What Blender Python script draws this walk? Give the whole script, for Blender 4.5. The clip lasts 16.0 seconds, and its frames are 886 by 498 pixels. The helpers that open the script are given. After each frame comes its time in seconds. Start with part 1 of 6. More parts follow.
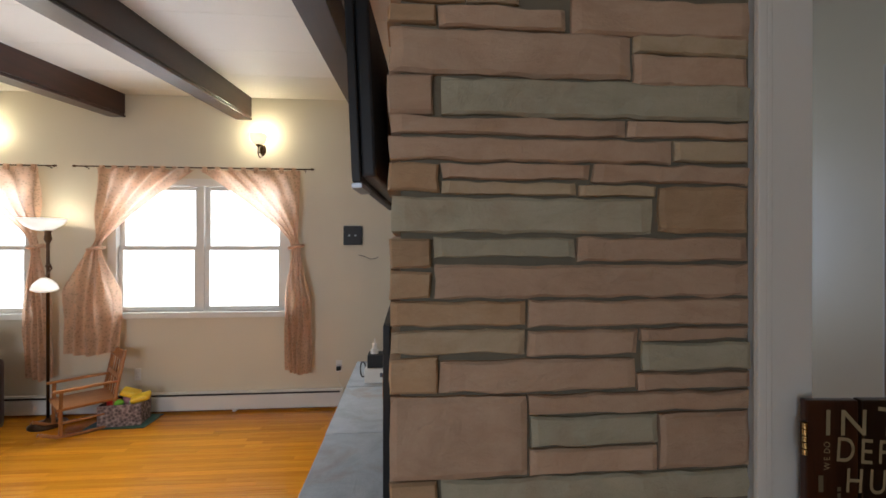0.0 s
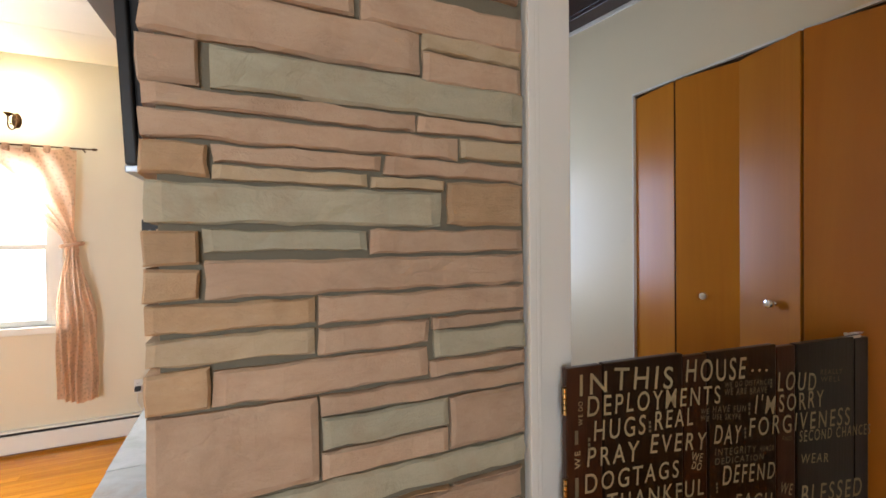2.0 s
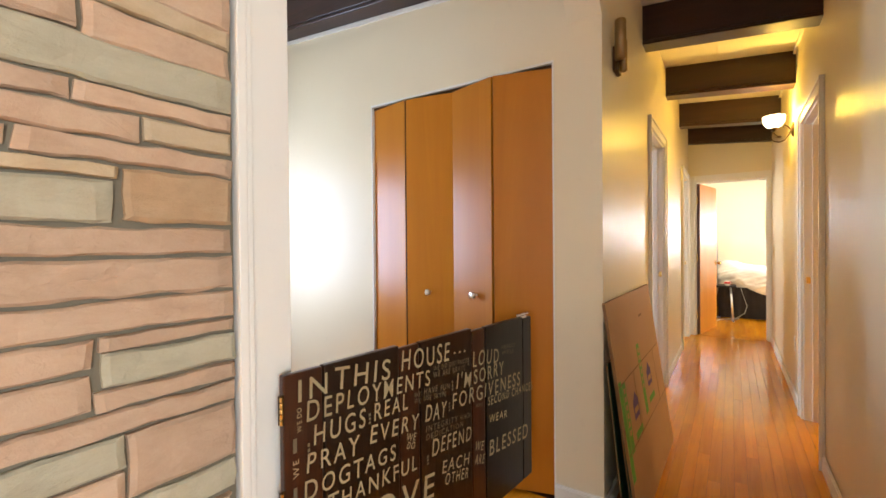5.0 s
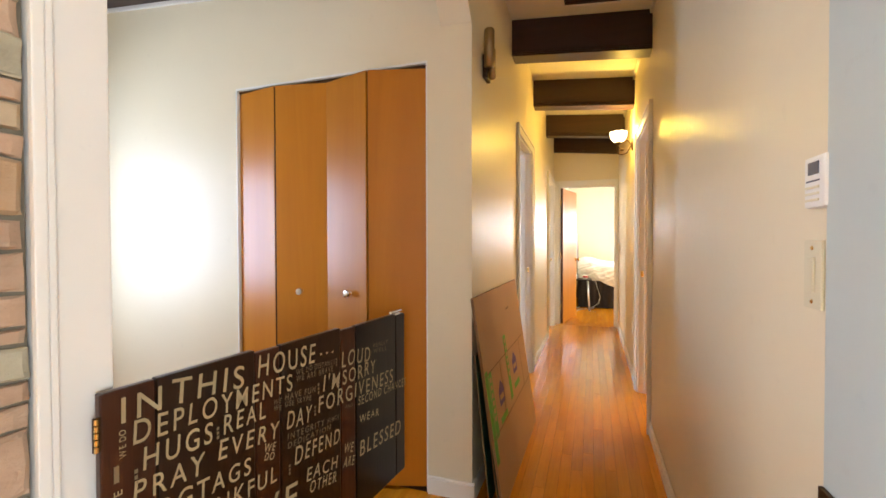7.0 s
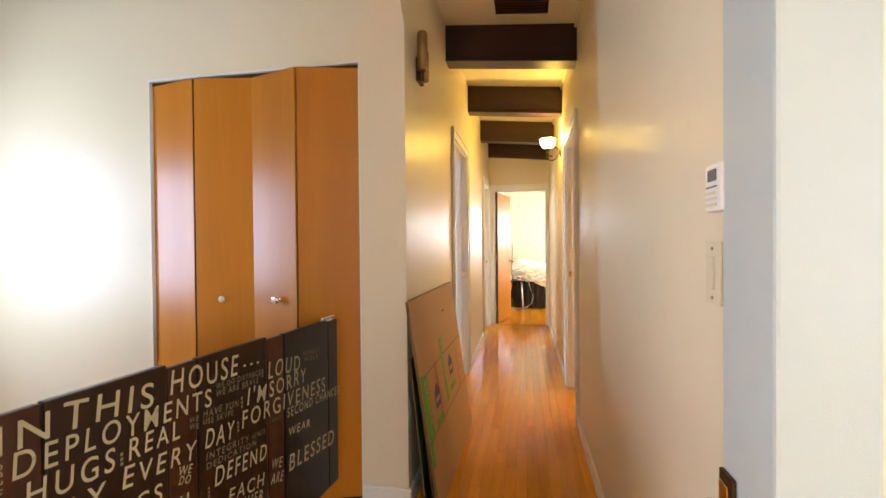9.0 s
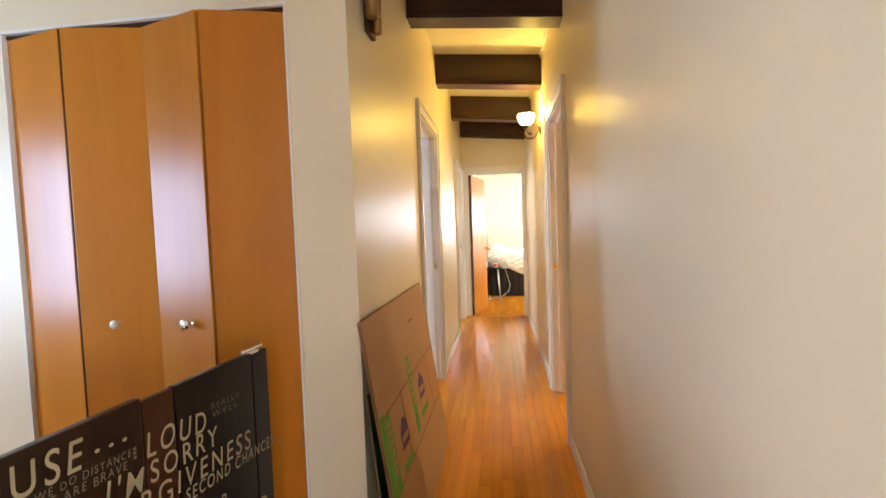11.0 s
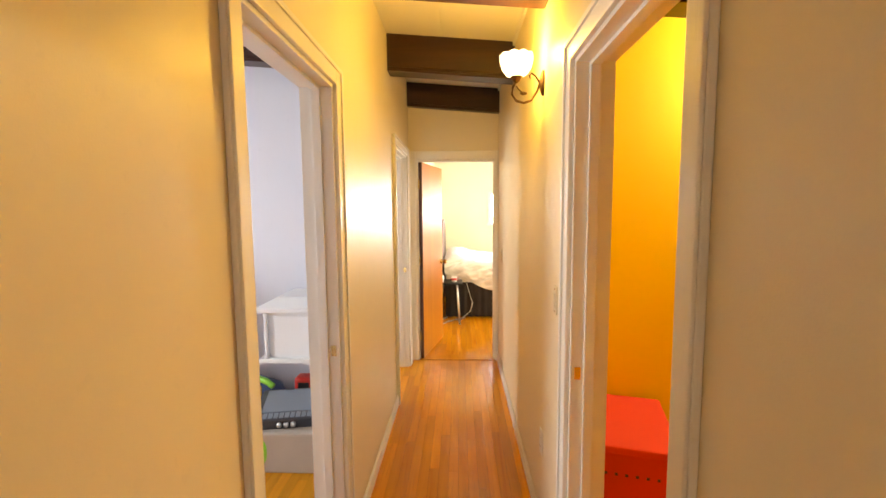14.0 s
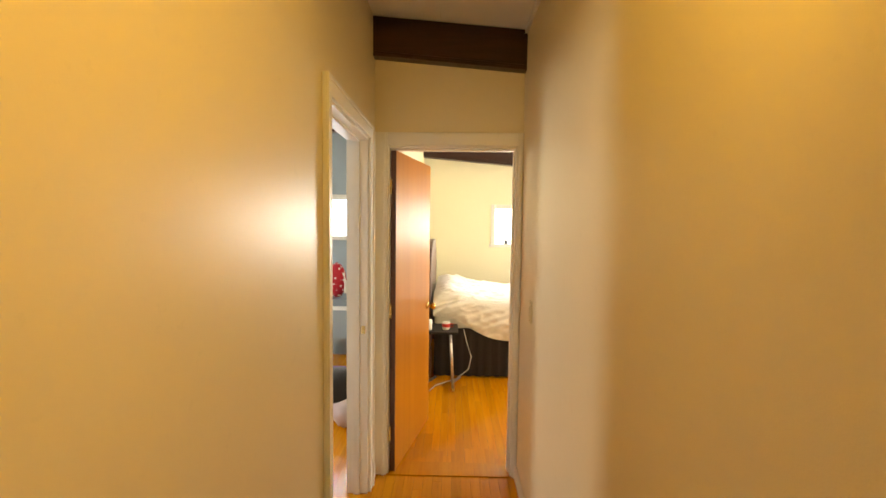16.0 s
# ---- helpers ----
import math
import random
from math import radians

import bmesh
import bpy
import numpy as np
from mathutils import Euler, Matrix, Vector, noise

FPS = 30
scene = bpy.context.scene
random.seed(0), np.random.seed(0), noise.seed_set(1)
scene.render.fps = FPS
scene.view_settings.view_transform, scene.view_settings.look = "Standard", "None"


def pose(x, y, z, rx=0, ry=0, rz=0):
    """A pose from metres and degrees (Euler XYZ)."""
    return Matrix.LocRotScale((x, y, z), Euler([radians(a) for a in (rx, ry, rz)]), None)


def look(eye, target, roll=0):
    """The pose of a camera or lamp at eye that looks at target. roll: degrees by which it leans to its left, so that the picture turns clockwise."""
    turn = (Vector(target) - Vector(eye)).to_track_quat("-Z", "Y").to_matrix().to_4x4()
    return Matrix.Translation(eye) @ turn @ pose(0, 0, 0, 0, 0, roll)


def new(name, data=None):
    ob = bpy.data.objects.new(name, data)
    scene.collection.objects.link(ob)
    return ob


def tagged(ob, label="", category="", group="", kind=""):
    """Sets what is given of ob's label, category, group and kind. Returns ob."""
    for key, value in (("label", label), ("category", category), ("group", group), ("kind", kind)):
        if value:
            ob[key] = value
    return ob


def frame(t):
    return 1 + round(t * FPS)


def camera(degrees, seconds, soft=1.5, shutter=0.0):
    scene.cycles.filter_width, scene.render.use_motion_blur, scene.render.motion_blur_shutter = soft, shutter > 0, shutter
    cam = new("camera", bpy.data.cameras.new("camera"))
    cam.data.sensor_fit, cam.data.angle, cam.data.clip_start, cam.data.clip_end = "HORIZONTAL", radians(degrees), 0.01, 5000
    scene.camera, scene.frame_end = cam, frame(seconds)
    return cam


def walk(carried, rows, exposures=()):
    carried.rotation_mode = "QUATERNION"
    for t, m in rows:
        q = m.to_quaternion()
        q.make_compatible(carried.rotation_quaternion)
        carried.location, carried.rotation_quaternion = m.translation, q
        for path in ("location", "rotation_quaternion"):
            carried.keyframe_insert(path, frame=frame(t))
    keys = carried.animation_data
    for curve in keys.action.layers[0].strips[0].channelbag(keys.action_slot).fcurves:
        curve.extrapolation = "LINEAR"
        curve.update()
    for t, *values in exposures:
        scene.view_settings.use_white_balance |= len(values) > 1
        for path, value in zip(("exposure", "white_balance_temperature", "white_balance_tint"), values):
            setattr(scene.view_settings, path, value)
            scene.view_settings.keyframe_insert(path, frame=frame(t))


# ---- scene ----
cam = camera(91.7, 16.0, soft=1.6)
PATH = [
    (0, (0.090, 0.109, 1.233), (0.253, 2.102, 1.231), 0.03),
    (0.5, (0.123, 0.107, 1.231), (0.476, 2.075, 1.226), -0.11),
    (1, (0.152, 0.110, 1.230), (0.690, 2.036, 1.215), -0.23),
    (1.5, (0.181, 0.117, 1.227), (0.880, 1.991, 1.208), -0.47),
    (2, (0.208, 0.118, 1.225), (1.056, 1.929, 1.202), -0.62),
    (2.5, (0.212, 0.121, 1.223), (1.247, 1.832, 1.202), -0.41),
    (3, (0.225, 0.116, 1.224), (1.417, 1.722, 1.198), -0.19),
    (3.5, (0.232, 0.120, 1.213), (1.587, 1.591, 1.205), -0.28),
    (4, (0.258, 0.098, 1.219), (1.732, 1.450, 1.205), -0.22),
    (4.5, (0.284, 0.084, 1.220), (1.857, 1.318, 1.209), -0.38),
    (5, (0.304, 0.072, 1.219), (1.965, 1.186, 1.201), -0.51),
    (7.5, (0.356, 0.010, 1.218), (2.275, 0.572, 1.187), -0.14),
    (8, (0.363, 0.004, 1.219), (2.302, 0.491, 1.192), -0.26),
    (8.5, (0.366, 0.002, 1.218), (2.320, 0.426, 1.194), -0.38),
    (9, (0.366, 0.005, 1.218), (2.330, 0.382, 1.196), -0.51),
    (11.5, (0.999, 0.050, 1.311), (2.983, 0.269, 1.185), -2.2),
    (12, (1.198, 0.048, 1.369), (3.185, 0.205, 1.228), -2),
    (12.5, (1.509, 0.053, 1.475), (3.498, 0.172, 1.308), -2.1),
    (13, (1.832, 0.053, 1.512), (3.821, 0.155, 1.330), -1.8),
    (13.5, (2.220, 0.058, 1.526), (4.209, 0.137, 1.339), -0.8),
    (14, (2.627, 0.050, 1.540), (4.615, 0.126, 1.353), -0.5),
    (14.5, (3.066, 0.052, 1.550), (5.055, 0.126, 1.369), 0.1),
    (15, (3.490, 0.060, 1.568), (5.480, 0.121, 1.401), 0.6),
    (15.5, (3.896, 0.056, 1.576), (5.890, 0.111, 1.429), 0.7),
    (16, (4.317, 0.074, 1.566), (6.312, 0.118, 1.445), 0.7),
]
walk(cam, [(t, look(eye, target, roll)) for t, eye, target, roll in PATH],
     exposures=[(0.0, -2.5, 5950, 10), (1.0, -2.0, 6100, 10), (2.0, -1.25, 6300, 10), (3.0, -0.6, 6500, 10), (4.0, -0.35, 6500, 10), (5.0, -0.28, 6500, 10),
                (9.0, -0.22, 6400, 10), (11.5, -0.18, 6000, 9), (12.5, -0.24, 6700, 12), (13.5, -0.36, 7700, 13), (14.5, -0.28, 7200, 14), (15.0, -0.38, 7300, 13), (15.5, -0.86, 8000, 10), (16.0, -0.9, 8000, 9)])

# ---------------------------------------------------------------- world and lights
world = bpy.data.worlds.new("sky")
scene.world = world
world.use_nodes = True
sky = world.node_tree.nodes.new("ShaderNodeTexSky")
sky.sky_type, sky.sun_disc = "NISHITA", False
sky.sun_elevation, sky.sun_rotation = radians(40), radians(20)
background = world.node_tree.nodes["Background"]
background.inputs["Strength"].default_value = 0.1
world.node_tree.links.new(sky.outputs[0], background.inputs["Color"])


def lamp(name, kind, m, energy, colour, size=(1, 1), radius=0.03):
    data = bpy.data.lights.new(name, kind)
    data.energy, data.color = energy, colour
    if kind == "AREA":
        data.shape, data.size, data.size_y = "RECTANGLE", size[0], size[1]
    elif kind == "POINT":
        data.shadow_soft_size = radius
    elif kind == "SUN":
        data.angle = radians(10)
    ob = new(name, data)
    ob.matrix_world = m
    return ob


DAY, COOL, WARM = (0.95, 0.97, 1.0), (0.62, 0.79, 1.0), (1.0, 0.61, 0.085)
lamp("sun", "SUN", look((20, 30, 30), (0, 0, 0)), 1.0, (1.0, 0.95, 0.88))
# daylight in the window openings
lamp("living_daylight", "AREA", look((-1.92, 4.62, 1.24), (-1.92, 0, 1.0)), 380, DAY, (1.60, 1.20))
lamp("living_daylight_2", "AREA", look((-4.27, 4.62, 1.24), (-4.27, 0, 1.0)), 380, DAY, (1.60, 1.20))
lamp("foyer_daylight", "AREA", look((1.50, 3.42, 1.34), (1.50, 0, 1.34)), 47, (0.56, 0.69, 1.0), (0.56, 1.05))
lamp("dining_daylight", "AREA", look((-3.62, -1.2, 1.3), (0, -1.2, 1.2)), 12, COOL, (2.2, 1.3))
# fill from an unseen south opening, added to light the stone more than the closet
lamp("dining_daylight_2", "AREA", look((-2.1, -3.45, 1.3), (-2.1, 0, 1.2)), 170, (0.82, 0.90, 0.98), (2.0, 1.3)).data.spread = radians(112)
lamp("playroom_daylight", "AREA", look((3.9, 3.92, 1.45), (4.6, 0, 1.2)), 115, (0.78, 0.88, 1.0), (1.3, 1.1))
lamp("bedroom_daylight", "AREA", look((10.77, -1.01, 1.535), (0, -1.01, 1.535)), 125, DAY, (0.98, 0.53))
lamp("bedroom_daylight_2", "AREA", look((8.9, -3.57, 1.4), (8.9, 0, 1.2)), 240, DAY, (1.6, 1.2))
lamp("study_daylight", "AREA", look((9.47, 1.62, 1.62), (0, 1.62, 1.6)), 60, COOL, (0.88, 0.44))
lamp("study_daylight_2", "AREA", look((7.6, 3.62, 1.45), (7.6, 0, 1.45)), 115, (0.88, 0.94, 1.0), (0.68, 1.05))
# lit lamps
lamp("sconce_bulb", "POINT", pose(4.662, -0.205, 2.235), 29, WARM)
lamp("bath_bulb", "POINT", pose(4.725, -1.68, 2.35), 120, (1.0, 0.80, 0.46), radius=0.04)
lamp("living_sconce_bulb", "POINT", pose(-1.33, 4.33, 2.34), 36, (1.0, 0.85, 0.55))
lamp("living_sconce_bulb_2", "POINT", pose(-3.85, 4.33, 2.34), 36, (1.0, 0.85, 0.55))
lamp("floor_lamp_bulb", "POINT", pose(-3.14, 4.25, 1.56), 16, (1.0, 0.85, 0.6))
lamp("floor_lamp_bulb_2", "POINT", pose(-3.10, 4.19, 0.90), 6, (1.0, 0.85, 0.6))


# ---------------------------------------------------------------- materials
class Nodes:
    """A small builder for node materials."""

    def __init__(self, name):
        self.m = bpy.data.materials.new(name)
        self.m.use_nodes = True
        self.t = self.m.node_tree
        self.b = self.t.nodes["Principled BSDF"]
        self.coord = self.t.nodes.new("ShaderNodeTexCoord").outputs["Object"]

    def put(self, kind, **inputs):
        n = self.t.nodes.new(kind)
        for key, value in inputs.items():
            self.feed(n, key.replace("_", " "), value)
        return n

    def feed(self, n, key, value):
        if hasattr(value, "is_output"):
            self.t.links.new(value, n.inputs[key])
        else:
            n.inputs[key].default_value = value

    def scaled(self, sx, sy, sz):
        return self.put("ShaderNodeMapping", Vector=self.coord, Scale=(sx, sy, sz)).outputs[0]

    def noise(self, scale, detail=4.0, rough=0.55, vector=None, distortion=0.0):
        return self.put("ShaderNodeTexNoise", Vector=vector or self.coord, Scale=scale, Detail=detail, Roughness=rough,
                        Distortion=distortion).outputs[0]

    def ramp(self, fac, *stops):
        n = self.put("ShaderNodeValToRGB", Fac=fac)
        while len(n.color_ramp.elements) < len(stops):
            n.color_ramp.elements.new(0.5)
        for e, (p, c) in zip(n.color_ramp.elements, stops):
            e.position, e.color = p, (*c, 1)
        return n.outputs[0]

    def mix(self, fac, a, b, mode="MIX"):
        n = self.t.nodes.new("ShaderNodeMix")
        n.data_type, n.blend_type = "RGBA", mode
        for key, value in ((0, fac), (6, a), (7, b)):
            if hasattr(value, "is_output"):
                self.t.links.new(value, n.inputs[key])
            else:
                n.inputs[key].default_value = (*value, 1) if isinstance(value, tuple) else value
        return n.outputs[2]

    def math(self, op, a, b=0.0):
        n = self.t.nodes.new("ShaderNodeMath")
        n.operation = op
        self.feed(n, 0, a), self.feed(n, 1, b)
        return n.outputs[0]

    def rand(self):
        return self.t.nodes.new("ShaderNodeObjectInfo").outputs["Random"]

    def island(self):
        return self.t.nodes.new("ShaderNodeNewGeometry").outputs["Random Per Island"]

    def done(self, colour, rough, bump=None, strength=0.2, distance=0.004, metal=0.0, **rest):
        if isinstance(colour, tuple):
            colour = (*colour, 1)
        self.feed(self.b, "Base Color", colour), self.feed(self.b, "Roughness", rough), self.feed(self.b, "Metallic", metal)
        for key, value in rest.items():
            self.feed(self.b, key.replace("_", " "), value)
        if bump is not None:
            n = self.put("ShaderNodeBump", Height=bump, Strength=strength, Distance=distance)
            self.t.links.new(n.outputs[0], self.b.inputs["Normal"])
        return self.m


def shade(c, k):
    return tuple(min(1.0, v * k) for v in c)


def paint(name, c, rough=0.45, var=0.05, wear=0.06, bump=0.12, grain=260):
    """Painted plaster, wood or plastic: slight mottling at two scales, roller texture."""
    n = Nodes(name)
    big, fine = n.noise(1.7, 3), n.noise(23, 4)
    col = n.mix(big, shade(c, 1 - var), shade(c, 1 + var))
    col = n.mix(n.math("MULTIPLY", n.math("GREATER_THAN", fine, 0.68), wear), col, shade(c, 0.6))
    r = n.math("ADD", n.math("MULTIPLY", fine, 0.12), rough - 0.06)
    return n.done(col, r, n.noise(grain, 2), bump, 0.002)


def wood(name, dark, light, along="x", rough=0.3, scale=1.0, by="rand", spread=0.5, coat=0.0, bump=0.12, pore=0.25, spec=0.5):
    """Wood with its grain along one axis; each piece takes its own tone."""
    n = Nodes(name)
    s = {"x": (1.2, 22, 22), "y": (22, 1.2, 22), "z": (22, 22, 1.2)}[along]
    v = n.scaled(*(q * scale for q in s))
    own = n.rand() if by == "rand" else n.island()
    moved = n.put("ShaderNodeVectorMath")
    n.t.links.new(v, moved.inputs[0])
    shift = n.put("ShaderNodeCombineXYZ", X=n.math("MULTIPLY", own, 37.0), Y=n.math("MULTIPLY", own, 91.0), Z=n.math("MULTIPLY", own, 53.0))
    n.t.links.new(shift.outputs[0], moved.inputs[1])
    moved.operation = "ADD"
    g = n.noise(1.0, 6, 0.62, moved.outputs[0], 1.2)
    pores = n.noise(7.0, 3, 0.6, moved.outputs[0])
    col = n.ramp(g, (0.18, dark), (0.5, tuple((a + b) / 2 for a, b in zip(dark, light))), (0.84, light))
    tone = n.math("ADD", n.math("MULTIPLY", own, spread), 1 - spread * 0.55)
    col = n.mix(1.0, col, n.put("ShaderNodeCombineColor", Red=tone, Green=tone, Blue=tone).outputs[0], "MULTIPLY")
    col = n.mix(n.math("MULTIPLY", n.math("GREATER_THAN", pores, 0.62), pore), col, shade(dark, 0.6))
    r = n.math("ADD", n.math("MULTIPLY", n.noise(9, 3), 0.05), rough - 0.025)
    return n.done(col, r, n.math("ADD", g, pores), bump, 0.0012, Coat_Weight=coat, Coat_Roughness=0.12, Specular_IOR_Level=spec)


def stone(name, dark, mid, light):
    n = Nodes(name)
    own = n.rand()
    bands = n.noise(1.0, 8, 0.72, n.scaled(5, 5, 11), 0.7)
    speck = n.noise(180, 5, 0.75)
    blot = n.noise(5.5, 4, 0.6, None, 0.6)
    col = n.ramp(bands, (0.3, dark), (0.5, mid), (0.7, light))
    col = n.mix(n.math("MULTIPLY", blot, 0.4), col, shade(mid, 1.12))
    rust = n.put("ShaderNodeMapRange", Value=n.noise(3.1, 5, 0.6, None, 1.0), From_Min=0.52, From_Max=0.72).outputs[0]
    col = n.mix(n.math("MULTIPLY", rust, 0.45), col, (0.34, 0.20, 0.11))
    tone = n.math("ADD", n.math("MULTIPLY", own, 0.26), 0.87)
    col = n.mix(1.0, col, n.put("ShaderNodeCombineColor", Red=tone, Green=tone, Blue=tone).outputs[0], "MULTIPLY")
    col = n.mix(n.math("MULTIPLY", speck, 0.3), col, shade(dark, 0.8))
    veins = n.math("ABSOLUTE", n.math("SUBTRACT", n.noise(1.0, 6, 0.68, n.scaled(3.2, 3.2, 6), 0.6), 0.5))
    rel = n.math("ADD", n.math("MINIMUM", n.math("MULTIPLY", veins, 5.0), 0.22), n.math("MULTIPLY", n.noise(34, 7, 0.72), 0.9))
    return n.done(col, 0.82, rel, 0.75, 0.005)


def glow(name, c, strength, base=(0.9, 0.88, 0.8)):
    n = Nodes(name)
    return n.done(base, 0.3, None, Emission_Color=(*c, 1), Emission_Strength=strength)


def cloth(name, c, rough=0.9, weave=900, var=0.1, sheen=0.2, trans=0.0):
    n = Nodes(name)
    col = n.mix(n.noise(6, 4), shade(c, 1 - var), shade(c, 1 + var))
    m = n.done(col, rough, n.math("ADD", n.noise(weave, 2), n.noise(14, 4)), 0.25, 0.003, Sheen_Weight=sheen)
    if trans:
        t = n.put("ShaderNodeBsdfTranslucent")
        n.t.links.new(col, t.inputs["Color"])
        mix = n.put("ShaderNodeMixShader", Fac=trans)
        n.t.links.new(n.b.outputs[0], mix.inputs[1]), n.t.links.new(t.outputs[0], mix.inputs[2])
        n.t.links.new(mix.outputs[0], n.t.nodes["Material Output"].inputs["Surface"])
    return m


def metal(name, c, rough=0.25):
    n = Nodes(name)
    return n.done(c, n.math("ADD", n.math("MULTIPLY", n.noise(40, 3), 0.2), rough - 0.1), n.noise(90, 3), 0.05, 0.001, 1.0)


def pane_glass(name, tint=(1, 1, 1)):
    n = Nodes(name)
    return n.done(tint, 0.02, None, Transmission_Weight=1.0, IOR=1.45)


SAGE_WALL = paint("pale_grey_green_wall_paint", (0.41, 0.50, 0.50), 0.5, 0.04)
STRIP_PAINT = paint("white_corner_strip_paint", (0.49, 0.555, 0.545), 0.45, 0.04)
CREAM = paint("cream_wall_paint", (0.77, 0.685, 0.50), 0.40, 0.04)
LIVING_PAINT = paint("pale_wall_paint", (0.72, 0.66, 0.52), 0.5, 0.04)
WHITE = paint("white_trim_paint", (0.80, 0.78, 0.72), 0.38, 0.03)
BRIGHT = paint("white_wall_paint", (0.68, 0.69, 0.65), 0.4, 0.03)
CEIL = paint("white_ceiling_board", (0.80, 0.77, 0.69), 0.6, 0.04)
LILAC = paint("lilac_wall_paint", (0.70, 0.71, 0.77), 0.5, 0.04)
ORANGE = paint("orange_wall_paint", (0.86, 0.60, 0.035), 0.42, 0.05)
LEMON = paint("pale_yellow_wall_paint", (0.82, 0.76, 0.54), 0.5, 0.03)
BLUEGREY = paint("blue_grey_wall_paint", (0.30, 0.36, 0.40), 0.5, 0.04)
BEAM = wood("dark_stained_beam_wood", (0.012, 0.004, 0.003), (0.055, 0.016, 0.009), "y", 0.34, 0.7, spread=0.3)
OAK = wood("oak_floor_strip", (0.50, 0.155, 0.005), (0.72, 0.325, 0.018), "x", 0.15, 0.8, "rand", 0.30, 0.0, 0.05, spec=0.32)
OAK_FAR = wood("oak_floor_strip_joined", (0.50, 0.155, 0.005), (0.72, 0.325, 0.018), "x", 0.15, 0.8, "island", 0.30, 0.0, 0.05, spec=0.32)
SUBFLOOR = paint("dark_floor_joint", (0.12, 0.05, 0.014), 0.8)
MAPLE = wood("orange_door_veneer", (0.42, 0.135, 0.007), (0.57, 0.225, 0.018), "z", 0.31, 0.22, spread=0.15, bump=0.015, pore=0.02, spec=0.4)
MAPLE_EDGE = wood("dark_edge_and_closet_shade", (0.07, 0.02, 0.008), (0.13, 0.045, 0.015), "z", 0.4, 0.6)
MORTAR = paint("grey_brown_mortar", (0.185, 0.155, 0.105), 0.9, 0.12, 0.3, 0.6, 140)
ROSE = stone("rose_sandstone", (0.40, 0.262, 0.168), (0.50, 0.345, 0.232), (0.57, 0.415, 0.288))
SAGE = stone("sage_grey_sandstone", (0.35, 0.315, 0.215), (0.44, 0.40, 0.285), (0.50, 0.46, 0.34))
OCHRE = stone("ochre_sandstone", (0.39, 0.245, 0.13), (0.50, 0.33, 0.185), (0.56, 0.40, 0.25))
BUFF = stone("buff_sandstone", (0.38, 0.28, 0.16), (0.50, 0.39, 0.25), (0.57, 0.46, 0.32))
SLATE = stone("blue_grey_hearth_slab", (0.30, 0.34, 0.37), (0.41, 0.46, 0.50), (0.52, 0.57, 0.61))
GLASS = pane_glass("window_glass")
CHROME = metal("chrome", (0.85, 0.85, 0.87), 0.12)
BRASS = metal("brass", (0.72, 0.50, 0.20), 0.25)
BRONZE = metal("dark_bronze", (0.10, 0.06, 0.035), 0.4)
BLACK = paint("black_plastic", (0.008, 0.008, 0.009), 0.5)
SCREEN = paint("black_glass_screen", (0.006, 0.006, 0.008), 0.1)


# ---------------------------------------------------------------- mesh helpers
def part(name, bm, material, parent=None, label="", smooth=False):
    """Links a bmesh as one mesh object, under a thing or part if one is given."""
    me = bpy.data.meshes.new(name)
    bm.normal_update()
    bm.to_mesh(me)
    bm.free()
    me.materials.append(material)
    if smooth:
        for p in me.polygons:
            p.use_smooth = True
    ob = new(name, me)
    if parent is not None:
        ob.parent = parent
    if label:
        tagged(ob, label)
    return ob


def thing(name, label, category, group="", m=None):
    ob = tagged(new(name), label, category, group)
    if m is not None:
        ob.matrix_basis = m
    return ob


def setting(name, bm, material, label="", category=""):
    return tagged(part(name, bm, material), label, category, kind="structure")


def box(x0, x1, y0, y1, z0, z1, bm=None, bevel=0.0, top=None):
    """A box; top, if given, is a function of y for a sloping upper face."""
    bm = bm or bmesh.new()
    vs = [bm.verts.new((x, y, (top(y) if top else z1) if k else z0)) for k in (0, 1) for y in (y0, y1) for x in (x0, x1)]
    fs = [bm.faces.new([vs[i] for i in q]) for q in ((0, 2, 3, 1), (4, 5, 7, 6), (0, 1, 5, 4), (2, 6, 7, 3), (0, 4, 6, 2), (1, 3, 7, 5))]
    if bevel:
        es = list({e for f in fs for e in f.edges})
        bmesh.ops.bevel(bm, geom=es, offset=bevel, segments=2, affect="EDGES", profile=0.6)
    return bm


def turned(profile, segments=20, bm=None, m=None):
    """A body of revolution about z from (radius, height) pairs."""
    bm = bm or bmesh.new()
    rings = []
    for r, z in profile:
        ring = []
        for i in range(segments):
            a = 2 * math.pi * i / segments
            p = Vector((r * math.cos(a), r * math.sin(a), z))
            ring.append(bm.verts.new(m @ p if m else p))
        rings.append(ring)
    for a, b in zip(rings, rings[1:]):
        for i in range(segments):
            j = (i + 1) % segments
            bm.faces.new((a[i], a[j], b[j], b[i]))
    for ring, flip in ((rings[0], True), (rings[-1], False)):
        bm.faces.new(list(reversed(ring)) if flip else ring)
    return bm


